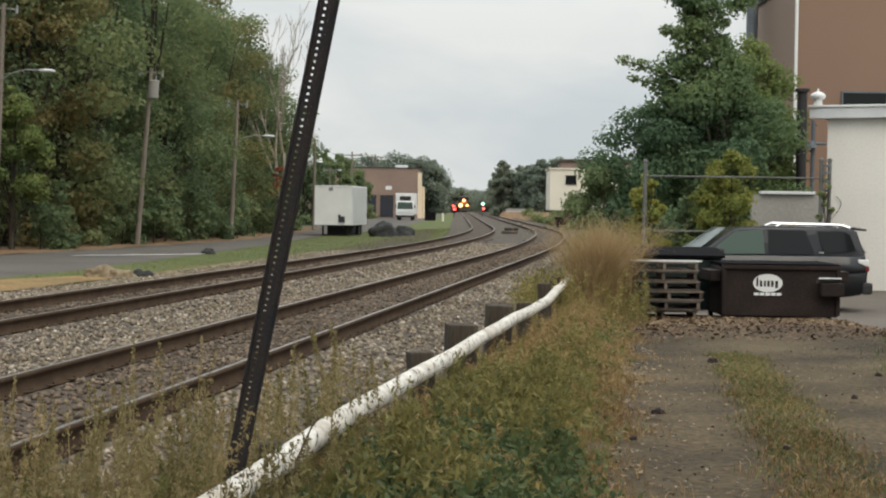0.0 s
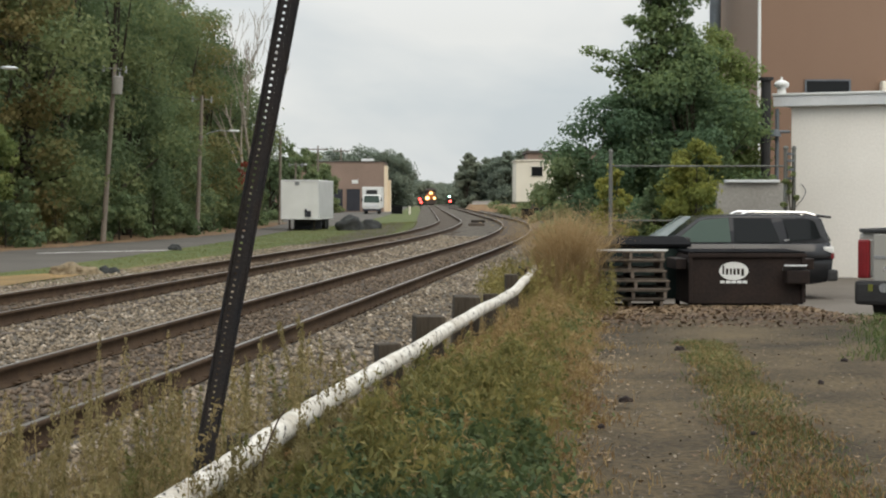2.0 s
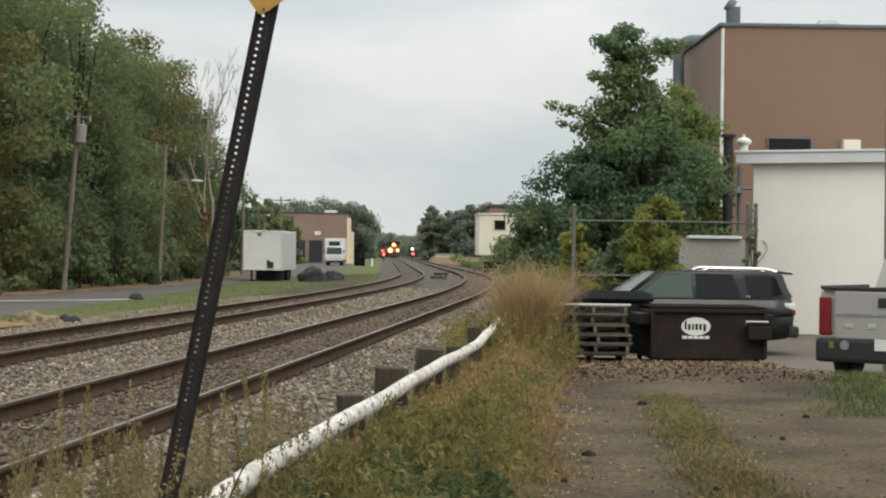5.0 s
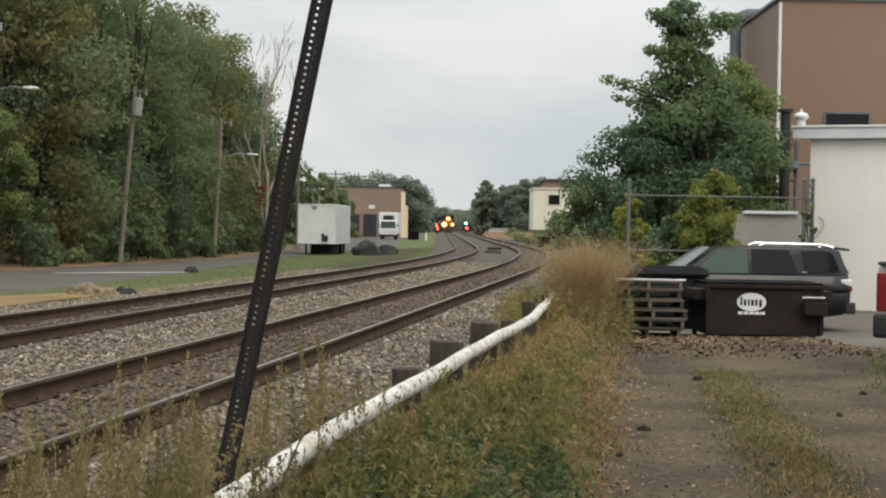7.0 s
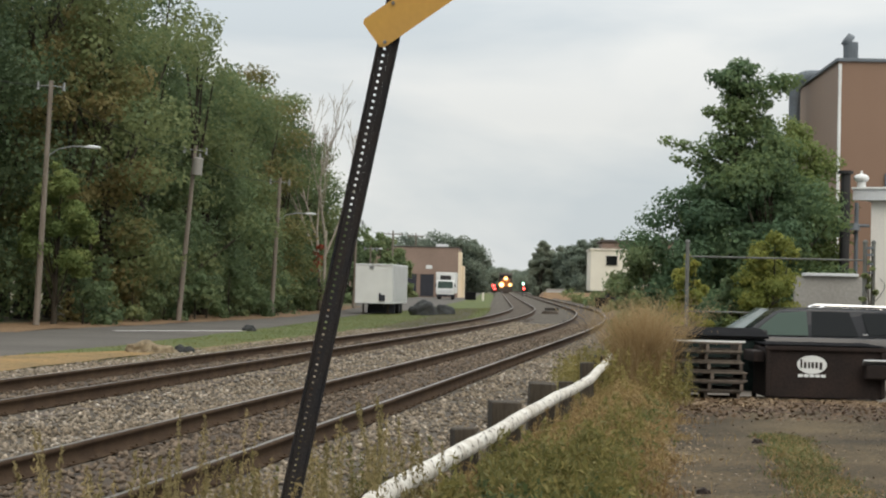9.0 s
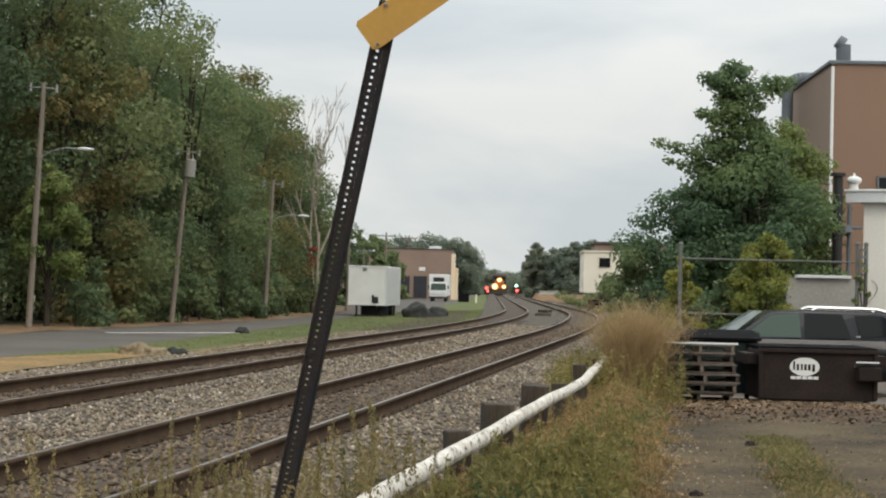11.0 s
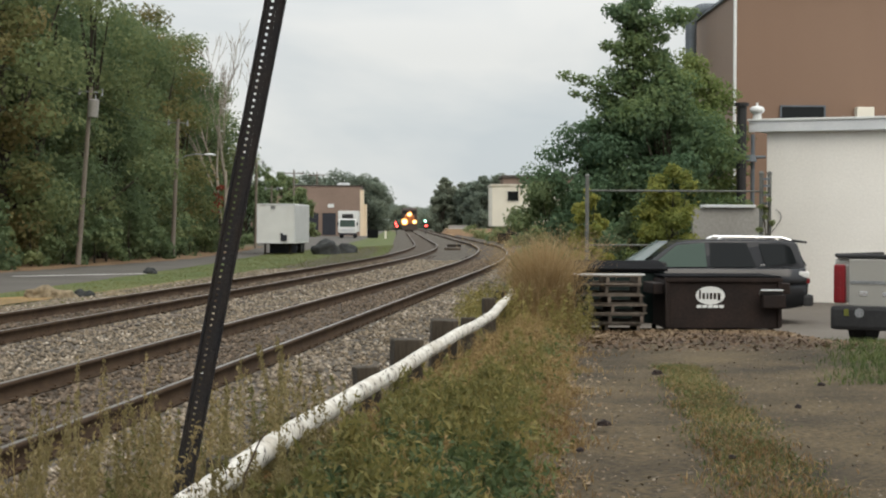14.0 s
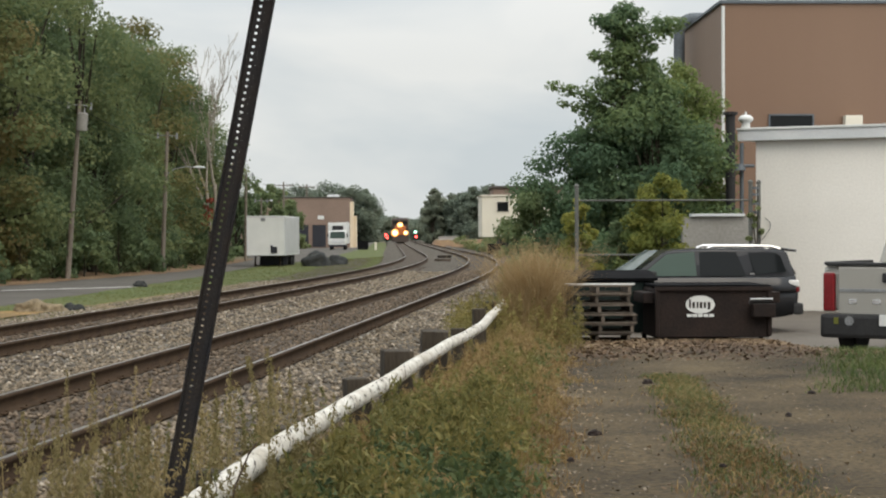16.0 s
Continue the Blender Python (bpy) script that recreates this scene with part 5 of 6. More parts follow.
    # Sloping shoulder of the doors and wings, below the windows.
    for s in (1, -1):
        bm = B()
        rows = []
        for z, w in ((0.84, 0.953), (0.9, 0.97), (1.0, 0.955), (1.13, 0.905), (1.165, 0.88)):
            rows.append([bm.verts.new((x, s * w * k, z)) for x, k in ((-2.33, 0.955), (-1.9, 1.0), (-0.4, 1.003), (1.05, 1.0), (2.0, 0.985), (2.25, 0.955))])
        for lo, hi in zip(rows, rows[1:]):
            for i in range(5):
                bm.faces.new((lo[i], lo[i + 1], hi[i + 1], hi[i]))
        bmesh.ops.recalc_face_normals(bm, faces=bm.faces)
        bmesh.ops.solidify(bm, geom=list(bm.faces), thickness=0.02)
        ob = part("shoulder_panel", bm, M["suv_paint"], c)
        for p in ob.data.polygons:
            p.use_smooth = True
    bm = B()
    box(bm, (-1.42, 0.957, 1.22), (0.1, 0.008, 0.03))
    part("badge", bm, M["chrome"], c)


def build_pickup():
    c = thing("pickup_truck", pose(7.05, 24.95, -0.46, 0, 0, 56), "silver pickup truck with red tail lamps and a dark bumper", "truck", "parked vehicles")
    # x forward, rear face at x = 0.
    bm = B()
    slab(bm, [(0.0, 0.72), (2.0, 0.66), (2.0, 1.4), (0.02, 1.4), (-0.02, 1.3)], -0.99, 0.99)
    bmesh.ops.bevel(bm, geom=list(bm.edges), offset=0.03, segments=2, affect="EDGES")
    part("bed", bm, M["silver"], c)
    bm = B()
    box(bm, (-0.035, 0, 1.02), (0.07, 1.5, 0.72), bevel=0.025)
    tg = part("tailgate", bm, M["silver"], c)
    bm = B()
    box(bm, (-0.075, 0, 1.03), (0.012, 1.46, 0.05), bevel=0.004)
    part("crease", bm, M["steel"], tg)
    bm = B()
    box(bm, (-0.085, -0.1, 1.22), (0.03, 0.34, 0.14), bevel=0.02)
    part("handle", bm, M["plastic"], tg)
    for i in range(3):
        bm = B()
        box(bm, (-0.074, 0.52 - 0.36 * i, 0.86), (0.008, 0.13, 0.07), bevel=0.004)
        part("emblem_bar", bm, M["chrome"], tg)
    bm = B()
    slab(bm, [(2.0, 0.66), (5.5, 0.6), (5.55, 1.1), (4.6, 1.3), (2.0, 1.4)], -0.98, 0.98)
    bmesh.ops.bevel(bm, geom=list(bm.edges), offset=0.05, segments=2, affect="EDGES")
    part("cab_body", bm, M["silver"], c)
    bm = B()
    slab(bm, [(2.05, 1.38), (4.3, 1.36), (3.6, 1.92), (2.4, 1.95), (2.2, 1.88)], -0.86, 0.86, taper=lambda u, z, s: s * (1 - 0.16 * (z - 1.36) / 0.6))
    bmesh.ops.bevel(bm, geom=list(bm.edges), offset=0.04, segments=2, affect="EDGES")
    cab = part("cab_roof", bm, M["silver"], c)
    bm = B()
    box(bm, (2.1, 0, 1.66), (0.03, 1.3, 0.36), ry=14, bevel=0.01)
    part("rear_glass", bm, M["pane"], cab)
    for s in (1, -1):
        bm = B()
        box(bm, (0.0, s * 0.9, 1.0), (0.14, 0.18, 0.58), bevel=0.03)
        t = part("tail_lamp", bm, M["red_lens"], c, "red tail lamp")
        for z in (1.08, 0.86):
            bm = B()
            box(bm, (-0.072, s * 0.9, z), (0.012, 0.06, 0.17), bevel=0.004)
            part("lens_insert", bm, M["red_lens"], t)
        bm = B()
        box(bm, (1.0, s * 0.95, 1.43), (2.0, 0.09, 0.05), bevel=0.015)
        part("bed_rail_cap", bm, M["plastic"], c)
        for x in (0.95, 4.6):
            wheel(c, x, s * 0.86, 0.4, 0.28)
    bm = B()
    box(bm, (-0.02, 0, 1.42), (0.12, 1.9, 0.05), bevel=0.015)
    part("tailgate_cap", bm, M["plastic"], c)
    bm = B()
    box(bm, (-0.12, 0, 0.5), (0.24, 1.96, 0.36), bevel=0.06)
    b = part("rear_bumper", bm, M["plastic"], c, "dark rear bumper")
    bm = B()
    cyl(bm, (-0.245, 0.52, 0.58), (-0.235, 0.52, 0.58), 0.07, 0.07, 18)
    part("round_sticker", bm, M["steel"], b)
    bm = B()
    box(bm, (-0.245, 0.72, 0.58), (0.01, 0.07, 0.1))
    part("green_sticker", bm, M["leaf_yellow"], b)
    bm = B()
    box(bm, (-0.25, -0.1, 0.6), (0.012, 0.32, 0.17))
    part("plate_panel", bm, M["white"], b)


def build_trailer_and_truck():
    t = thing("box_trailer", pose(-9.95, 115, -0.66, 0, 0, -3), "short white box trailer parked on its landing legs", "trailer", "parked vehicles")
    bm = B()
    box(bm, (0, 4.0, 2.08), (2.6, 8.0, 2.7), bevel=0.04)
    bx = part("box_body", bm, M["white"], t)
    bm = B()
    box(bm, (1.306, 4.0, 2.1), (0.03, 7.8, 2.5), bevel=0.006)
    part("side_panel", bm, M["grey_panel"], bx, "duller grey-white side panel")
    for i, (x, w) in enumerate(((-1.27, 0.08), (1.27, 0.08))):
        bm = B()
        box(bm, (x, -0.015, 2.08), (w, 0.05, 2.66), bevel=0.01)
        part("corner_post", bm, M["fascia"], bx)
    for z in (0.78, 3.38):
        bm = B()
        box(bm, (0, -0.015, z), (2.4, 0.05, 0.08), bevel=0.01)
        part("edge_rail", bm, M["fascia"], bx)
    bm = B()
    box(bm, (0.55, -0.05, 1.12), (0.42, 0.1, 0.42), bevel=0.03)
    box(bm, (0.4, -0.05, 1.35), (0.16, 0.1, 0.2), bevel=0.03)
    part("connector_panel", bm, M["dark"], bx, "dark stained connector panel")
    bm = B()
    box(bm, (-0.2, -0.03, 3.18), (0.3, 0.02, 0.22), bevel=0.005)
    part("marker_plate", bm, M["steel"], bx)
    for x in (-0.85, 0.85):
        bm = B()
        box(bm, (x, 0.9, 0.35), (0.12, 0.12, 0.8), bevel=0.01)
        box(bm, (x, 0.9, 0.03), (0.28, 0.28, 0.04), bevel=0.008)
        part("landing_leg", bm, M["timber"], t)
    bm = B()
    box(bm, (0, 4.5, 0.6), (1.0, 6.8, 0.22), bevel=0.02)
    part("chassis", bm, M["dark"], t)
    bm = B()
    box(bm, (0.3, 1.6, 0.36), (1.9, 0.1, 0.6), bevel=0.02)
    part("side_skirt", bm, M["dark"], t)
    for x in (-0.95, 0.95):
        for y in (5.4, 6.6):
            bm = B()
            cyl(bm, (x - 0.14, y, 0.42), (x + 0.14, y, 0.42), 0.42, 0.42, 20)
            part("wheel", bm, M["black"], t)

    k = thing("box_truck", pose(-8.9, 200, -0.27, 0, 0, 0), "white box truck with a roof deflector facing the tracks", "truck", "parked vehicles")
    bm = B()
    box(bm, (0, 4.2, 2.0), (2.35, 5.6, 2.5), bevel=0.05)
    part("cargo_box", bm, M["white"], k)
    bm = B()
    slab(bm, [(0.0, 0.45), (1.5, 0.45), (1.5, 2.3), (0.55, 2.3), (0.06, 1.35)], -1.0, 1.0, axis="x")
    bmesh.ops.bevel(bm, geom=list(bm.edges), offset=0.06, segments=2, affect="EDGES")
    cab = part("cab", bm, M["white"], k)
    bm = B()
    vs = [bm.verts.new(q) for q in ((-0.92, 0.03, 1.36), (0.92, 0.03, 1.36), (0.86, 0.5, 2.2), (-0.86, 0.5, 2.2))]
    bm.faces.new(vs)
    bmesh.ops.solidify(bm, geom=list(bm.faces), thickness=0.02)
    part("windscreen", bm, M["pane_clear"], cab)
    bm = B()
    box(bm, (0, -0.02, 1.0), (1.5, 0.06, 0.34), bevel=0.02)
    part("grille", bm, M["fascia"], cab)
    bm = B()
    box(bm, (0, -0.06, 0.5), (2.1, 0.2, 0.26), bevel=0.04)
    part("bumper", bm, M["dark"], cab)
    for x in (-0.8, 0.8):
        bm = B()
        box(bm, (x, -0.02, 0.95), (0.3, 0.06, 0.22), bevel=0.03)
        part("headlamp", bm, M["clear_lens"], cab)
        bm = B()
        box(bm, (x * 1.42, 0.3, 1.7), (0.16, 0.1, 0.4), bevel=0.03)
        part("mirror", bm, M["dark"], cab)
        bm = B()
        cyl(bm, (x - 0.13, 1.0, 0.42), (x + 0.13, 1.0, 0.42), 0.42, 0.42, 18)
        part("wheel", bm, M["black"], k)
        bm = B()
        cyl(bm, (x - 0.13, 5.2, 0.42), (x + 0.13, 5.2, 0.42), 0.42, 0.42, 18)
        part("wheel", bm, M["black"], k)
    bm = B()
    box(bm, (0, 0.95, 2.62), (1.3, 0.5, 0.5), bevel=0.06)
    part("refrigeration_unit", bm, M["plastic"], k, "dark unit above the cab")


def mound(name, x, y, sx, sy, sz, material, label, category, seed, group=""):
    """An uneven rounded lump that sits on the ground."""
    bm = B()
    bmesh.ops.create_icosphere(bm, subdivisions=4, radius=1)
    for v in bm.verts:
        n = noise.noise(v.co * 1.6 + Vector((seed, 0, 0))) * 0.28 + noise.noise(v.co * 4 + Vector((0, seed, 0))) * 0.1
        v.co *= 1 + n
        v.co = Vector((v.co.x * sx, v.co.y * sy, max(-0.15, v.co.z) * sz))
    ob = part(name, bm, material)
    for p in ob.data.polygons:
        p.use_smooth = True
    ob.matrix_basis = pose(x, y, float(ground_z(x, y)) + 0.04, 0, 0, seed * 20)
    return tagged(ob, label, category, group)


def build_small_far():
    mound("tarpaulin_mound", -6.6, 116, 1.0, 0.95, 0.95, M["tarp"], "dark grey covered heap beside the trailer", "heap", 3.0, "covered heaps")
    mound("tarpaulin_mound", -5.3, 118, 0.75, 0.8, 0.72, M["tarp"], "smaller grey covered heap beside the trailer", "heap", 5.0, "covered heaps")
    mound("boulder", -10.35, 46.6, 0.6, 0.42, 0.3, M["rock"], "tan boulder at the edge of the street", "rock", 1.0, "boulders by the track")
    mound("boulder", -9.85, 46.4, 0.42, 0.34, 0.24, M["rock"], "tan boulder at the edge of the street", "rock", 2.0, "boulders by the track")
    mound("boulder", -9.45, 47.0, 0.2, 0.2, 0.2, M["tarp"], "dark grey stone beside tan boulders", "rock", 4.0, "boulders by the track")
    mound("boulder", -9.2, 46.9, 0.17, 0.18, 0.18, M["tarp"], "dark grey stone beside tan boulders", "rock", 6.0, "boulders by the track")
    mound("boulder", -8.6, 47.5, 0.5, 0.25, 0.13, M["rock"], "flat pale stone by the track", "rock", 7.0, "boulders by the track")
    mound("boulder", -11.2, 69.8, 0.3, 0.25, 0.22, M["tarp"], "dark grey stone at the end of the road line", "rock", 8.0, "boulders by the track")
    s = thing("tie_stack", pose(1.9, 104, -0.2, 0, 0, 8), "low stack of old timber ties between the tracks", "timber stack")
    for i, (x, y, z, r) in enumerate(((0, 0, 0.1, 0), (-0.1, 0.35, 0.1, 4), (0.05, 0.15, 0.3, -3))):
        bm = B()
        box(bm, (x, y, z), (0.85, 0.2, 0.16), rz=r, bevel=0.015)
        part("tie", bm, M["tie"], s)
    b = thing("black_bin", pose(-5.6, 190, -0.25), "black wheeled refuse container on the verge", "bin")
    bm = B()
    slab(bm, [(-0.4, 0.1), (0.4, 0.1), (0.5, 0.9), (-0.5, 0.9)], -0.6, 0.6, axis="x")
    part("body", bm, M["lid"], b)
    bm = B()
    box(bm, (0, 0, 0.95), (1.25, 1.05, 0.1), bevel=0.04)
    part("lid", bm, M["lid"], b)
    bin_thing = b
    b = thing("bollard", pose(-4.3, 195, -0.25), "short pale bollard on the verge", "bollard")
    bm = B()
    cyl(bm, (0, 0, 0), (0, 0, 0.95), 0.12, 0.12, 10)
    part("post", bm, M["cream_white"], b)
    bm = B()
    slab(bm, [(262, -0.4), (266, 0.72), (292, 0.72), (296, -0.4)], 2.9, 15.0, axis="x", taper=lambda u, z, side: side + (0.9 if side < 5 else -1.5) * (z > 0))
    e = part("earth_bank", bm, M["leafmould"])
    tagged(e, "low bank of brown earth beside the line", "earth bank", kind="structure")
    w = thing("concrete_barrier", pose(5.6, 268, 0.72), "pale concrete barrier beside the track", "barrier")
    for i in range(2):
        bm = B()
        slab(bm, [(-0.3, 0), (0.3, 0), (0.12, 0.3), (0.08, 0.85), (-0.08, 0.85), (-0.12, 0.3)], -1.2, 1.2)
        p = part("barrier_block", bm, M["concrete"], w)
        p.matrix_basis = pose(-0.8 + 1.6 * i, 0, 0, 0, 0, 90) @ Matrix.Diagonal((0.66, 0.66, 0.66, 1))
    copy_thing(bin_thing, pose(7.0, 143, -0.3, 0, 0, 15))


build_suv()
build_pickup()
build_trailer_and_truck()
build_small_far()


# ---- signals and locomotive ----
def build_signals():
    lamp_red, lamp_green = glow("red_signal_light", (1.0, 0.06, 0.05), 9.0), glow("green_signal_light", (0.45, 1.0, 0.75), 6.0)
    y = 285.0
    for x, lamps, label in ((-4.45, ((-0.1, 1.05, lamp_red), (0.1, 0.55, lamp_red)), "low signal with two lit red lights"), (0.4, ((0.0, 1.5, lamp_green), (0.15, 0.7, lamp_red)), "low signal with a green and a red light")):
        s = thing("railway_signal", pose(x, y, 0.25), label, "railway signal", "signals at the far end of the curve")
        bm = B()
        cyl(bm, (0, 0.1, -0.6), (0, 0.1, 2.1), 0.06, 0.06, 8)
        part("mast", bm, M["plastic"], s)
        for dx, z, m in lamps:
            bm = B()
            box(bm, (dx, 0.05, z + 0.25), (0.5, 0.2, 0.5), bevel=0.04)
            h = part("signal_head", bm, M["plastic"], s)
            bm = B()
            cyl(bm, (dx, -0.05, z + 0.25), (dx, -0.11, z + 0.25), 0.19, 0.17, 16)
            part("lens", bm, m, h)


build_signals()


def build_locomotive():
    # The orange emission is the halo round the lamps, put on added discs.
    head, ditch = glow("headlight_glow", (1.0, 0.7, 0.32), 3.2), glow("lamp_halo_glow", (1.0, 0.42, 0.1), 0.95)
    c = thing("locomotive", pose(0, 0, 0), "dark and orange diesel locomotive with three bright headlights", "locomotive")
    # y runs back along the train; the nose is at y = 0.
    bm = B()
    box(bm, (0, 9.5, 1.35), (3.0, 18.6, 0.35), bevel=0.04)
    part("frame", bm, M["loco"], c)
    bm = B()
    slab(bm, [(0.4, 1.5), (2.4, 1.5), (2.4, 3.2), (0.75, 3.05), (0.45, 2.7)], -0.95, 0.95, axis="x")
    bmesh.ops.bevel(bm, geom=list(bm.edges), offset=0.08, segments=2, affect="EDGES")
    part("nose", bm, M["loco_orange"], c, "orange short nose")
    bm = B()
    slab(bm, [(2.3, 1.5), (4.6, 1.5), (4.6, 4.4), (4.2, 4.6), (2.7, 4.6), (2.3, 4.35)], -1.5, 1.5, axis="x")
    bmesh.ops.bevel(bm, geom=list(bm.edges), offset=0.08, segments=2, affect="EDGES")
    cab = part("cab", bm, M["loco"], c)
    for x in (-0.85, 0.85):
        bm = B()
        box(bm, (x, 2.27, 3.8), (0.95, 0.06, 0.6), bevel=0.03)
        part("cab_window", bm, M["pane"], cab)
    bm = B()
    box(bm, (0, 11.0, 2.95), (1.9, 13.0, 2.9), bevel=0.1)
    part("long_hood", bm, M["loco"], c)
    bm = B()
    box(bm, (0, 9.0, 4.5), (1.4, 3.0, 0.5), bevel=0.1)
    part("exhaust_housing", bm, M["loco"], c)
    bm = B()
    slab(bm, [(-1.5, 0.25), (1.5, 0.25), (1.5, 1.2), (-1.5, 1.2)], -0.15, 0.25)
    part("pilot", bm, M["loco"], c)
    bm = B()
    box(bm, (0, 9.2, 0.85), (2.4, 4.6, 0.8), bevel=0.1)
    part("fuel_tank", bm, M["loco"], c)
    for y in (4.0, 14.6):
        bm = B()
        box(bm, (0, y, 0.75), (2.3, 4.0, 0.5), bevel=0.08)
        tr = part("bogie", bm, M["loco"], c)
        for dy in (-1.6, 0, 1.6):
            bm = B()
            cyl(bm, (-0.8, y + dy, 0.5), (0.8, y + dy, 0.5), 0.5, 0.5, 18)
            part("wheelset", bm, M["rust"], tr)
    for x in (-0.16, 0.16):
        bm = B()
        cyl(bm, (x, 0.42, 3.35), (x, 0.34, 3.35), 0.24, 0.22, 18)
        h = part("headlight", bm, head, c, "lit headlight")
    # Added glowing drum behind the headlights imitates their orange bloom.
    bm = B()
    cyl(bm, (0, 1.2, 3.35), (0, 0.45, 3.35), 0.52, 0.48, 20)
    part("headlight_halo", bm, ditch, c, "orange glowing disc added as the halo round the headlight")
    # Outer discs are oversized to paint each ditch light's bloom; the lens is the lamp.
    for x, q in ((-0.95, 1.25), (1.0, 0.8)):
        bm = B()
        cyl(bm, (x, -0.18, 1.9), (x, -0.26, 1.9), 0.55 * q, 0.5 * q, 18)
        h = part("ditch_light", bm, ditch, c, "lit ditch light")
        bm = B()
        cyl(bm, (x, -0.26, 1.9), (x, -0.32, 1.9), 0.38 * q, 0.34 * q, 18)
        part("lens", bm, head, h)
    for x in (-1.45, 1.45):
        bm = B()
        prev = None
        for q in ((x, 0.1, 1.5), (x, 0.1, 2.5), (x, 2.3, 2.5)):
            if prev:
                cyl(bm, prev, q, 0.03, 0.03, 6)
            prev = q
        part("handrail", bm, M["loco"], c)
    return c


locomotive = build_locomotive()


# ---- weeds, grass and litter ----
def blades(rng, pos, h, w, lean=0.35, bend=0.5):
    """Grass blades: two-piece strips that lean and bend. h: height for each."""
    n = len(pos)
    a = rng.uniform(0, 2 * np.pi, n)
    side = np.stack([np.cos(a), np.sin(a), np.zeros(n)], 1) * (w * rng.uniform(0.6, 1.4, n))[:, None]
    d = rng.uniform(0, 2 * np.pi, n)
    out = np.stack([np.cos(d), np.sin(d), np.zeros(n)], 1) * (rng.random(n) * lean)[:, None]
    h = np.asarray(h)[:, None]
    up = np.array([0, 0, 1.0])
    mid = pos + (up * 0.55 + out * 0.35) * h
    tip = pos + (up * (1 - 0.25 * bend) + out * (0.8 + bend)) * h
    v = np.stack([pos - side, pos + side, mid + side * 0.8, mid - side * 0.8, tip + side * 0.15, tip - side * 0.15], 1).reshape(-1, 3)
    k = 6 * np.arange(n)[:, None]
    f = np.concatenate([k + np.array([0, 1, 2, 3]), k + np.array([3, 2, 4, 5])], 0)
    return v, f


def join(*pairs):
    vs, fs, k = [], [], 0
    for v, f in pairs:
        vs.append(v)
        fs.append(f + k)
        k += len(v)
    return np.concatenate(vs), np.concatenate(fs)


def along(rng, n, y0, y1, left, right, power=1.0, soft=0.0):
    """Points between two lines left(y) and right(y), thicker towards y0 with power > 1."""
    y = y0 + (y1 - y0) * rng.random(n) ** power
    a, b = left(y), right(y)
    x = a + (b - a) * rng.random(n) + rng.normal(size=n) * soft
    return x, y


def clumped(rng, n, groups, spread, y0, y1, left, right):
    """Points gathered in a number of clumps between two lines."""
    cx, cy = along(rng, groups, y0, y1, left, right, 1.0)
    i = rng.integers(0, groups, n)
    return cx[i] + rng.normal(size=n) * spread, np.clip(cy[i] + rng.normal(size=n) * spread * 1.6, 4.8, 28)


def on_ground(x, y, lift=0.0):
    u = x - rail_x(y)
    bed = np.interp(u, BED_U, BED_Z, right=-9)
    return np.stack([x, y, np.maximum(ground_z(x, y), bed) + lift], 1)


def weed_plants(rng, x, y, h, leaf_n, leaf, w=0.004, spread=0.05, low=0.25, droop=0.0, slim=0.24):
    """Upright weeds: a thin stalk each, with small leaves or seed heads along it."""
    base = on_ground(x, y, -0.02)
    n = len(x)
    v, f = blades(rng, base, h, w, 0.22, 0.1)
    # leaves sit round the drawn stalks
    tip = v.reshape(n, 6, 3)[:, 4]
    mid = v.reshape(n, 6, 3)[:, 3]
    t = rng.uniform(low, 1.05, (n, leaf_n))
    p = np.where(t[..., None] < 0.55, base[:, None] + (mid - base)[:, None] * (t / 0.55)[..., None], mid[:, None] + (tip - mid)[:, None] * ((t - 0.55) / 0.45)[..., None])
    p = p + rng.normal(size=p.shape) * spread * (1.15 - t)[..., None]
    lv, lf = leaf_cloud(rng, p.reshape(-1, 3), leaf * 1.35, droop, slim)
    return join((v, f), (lv, lf))


def drive_left(y):
    return -0.28 + 0.097 * y


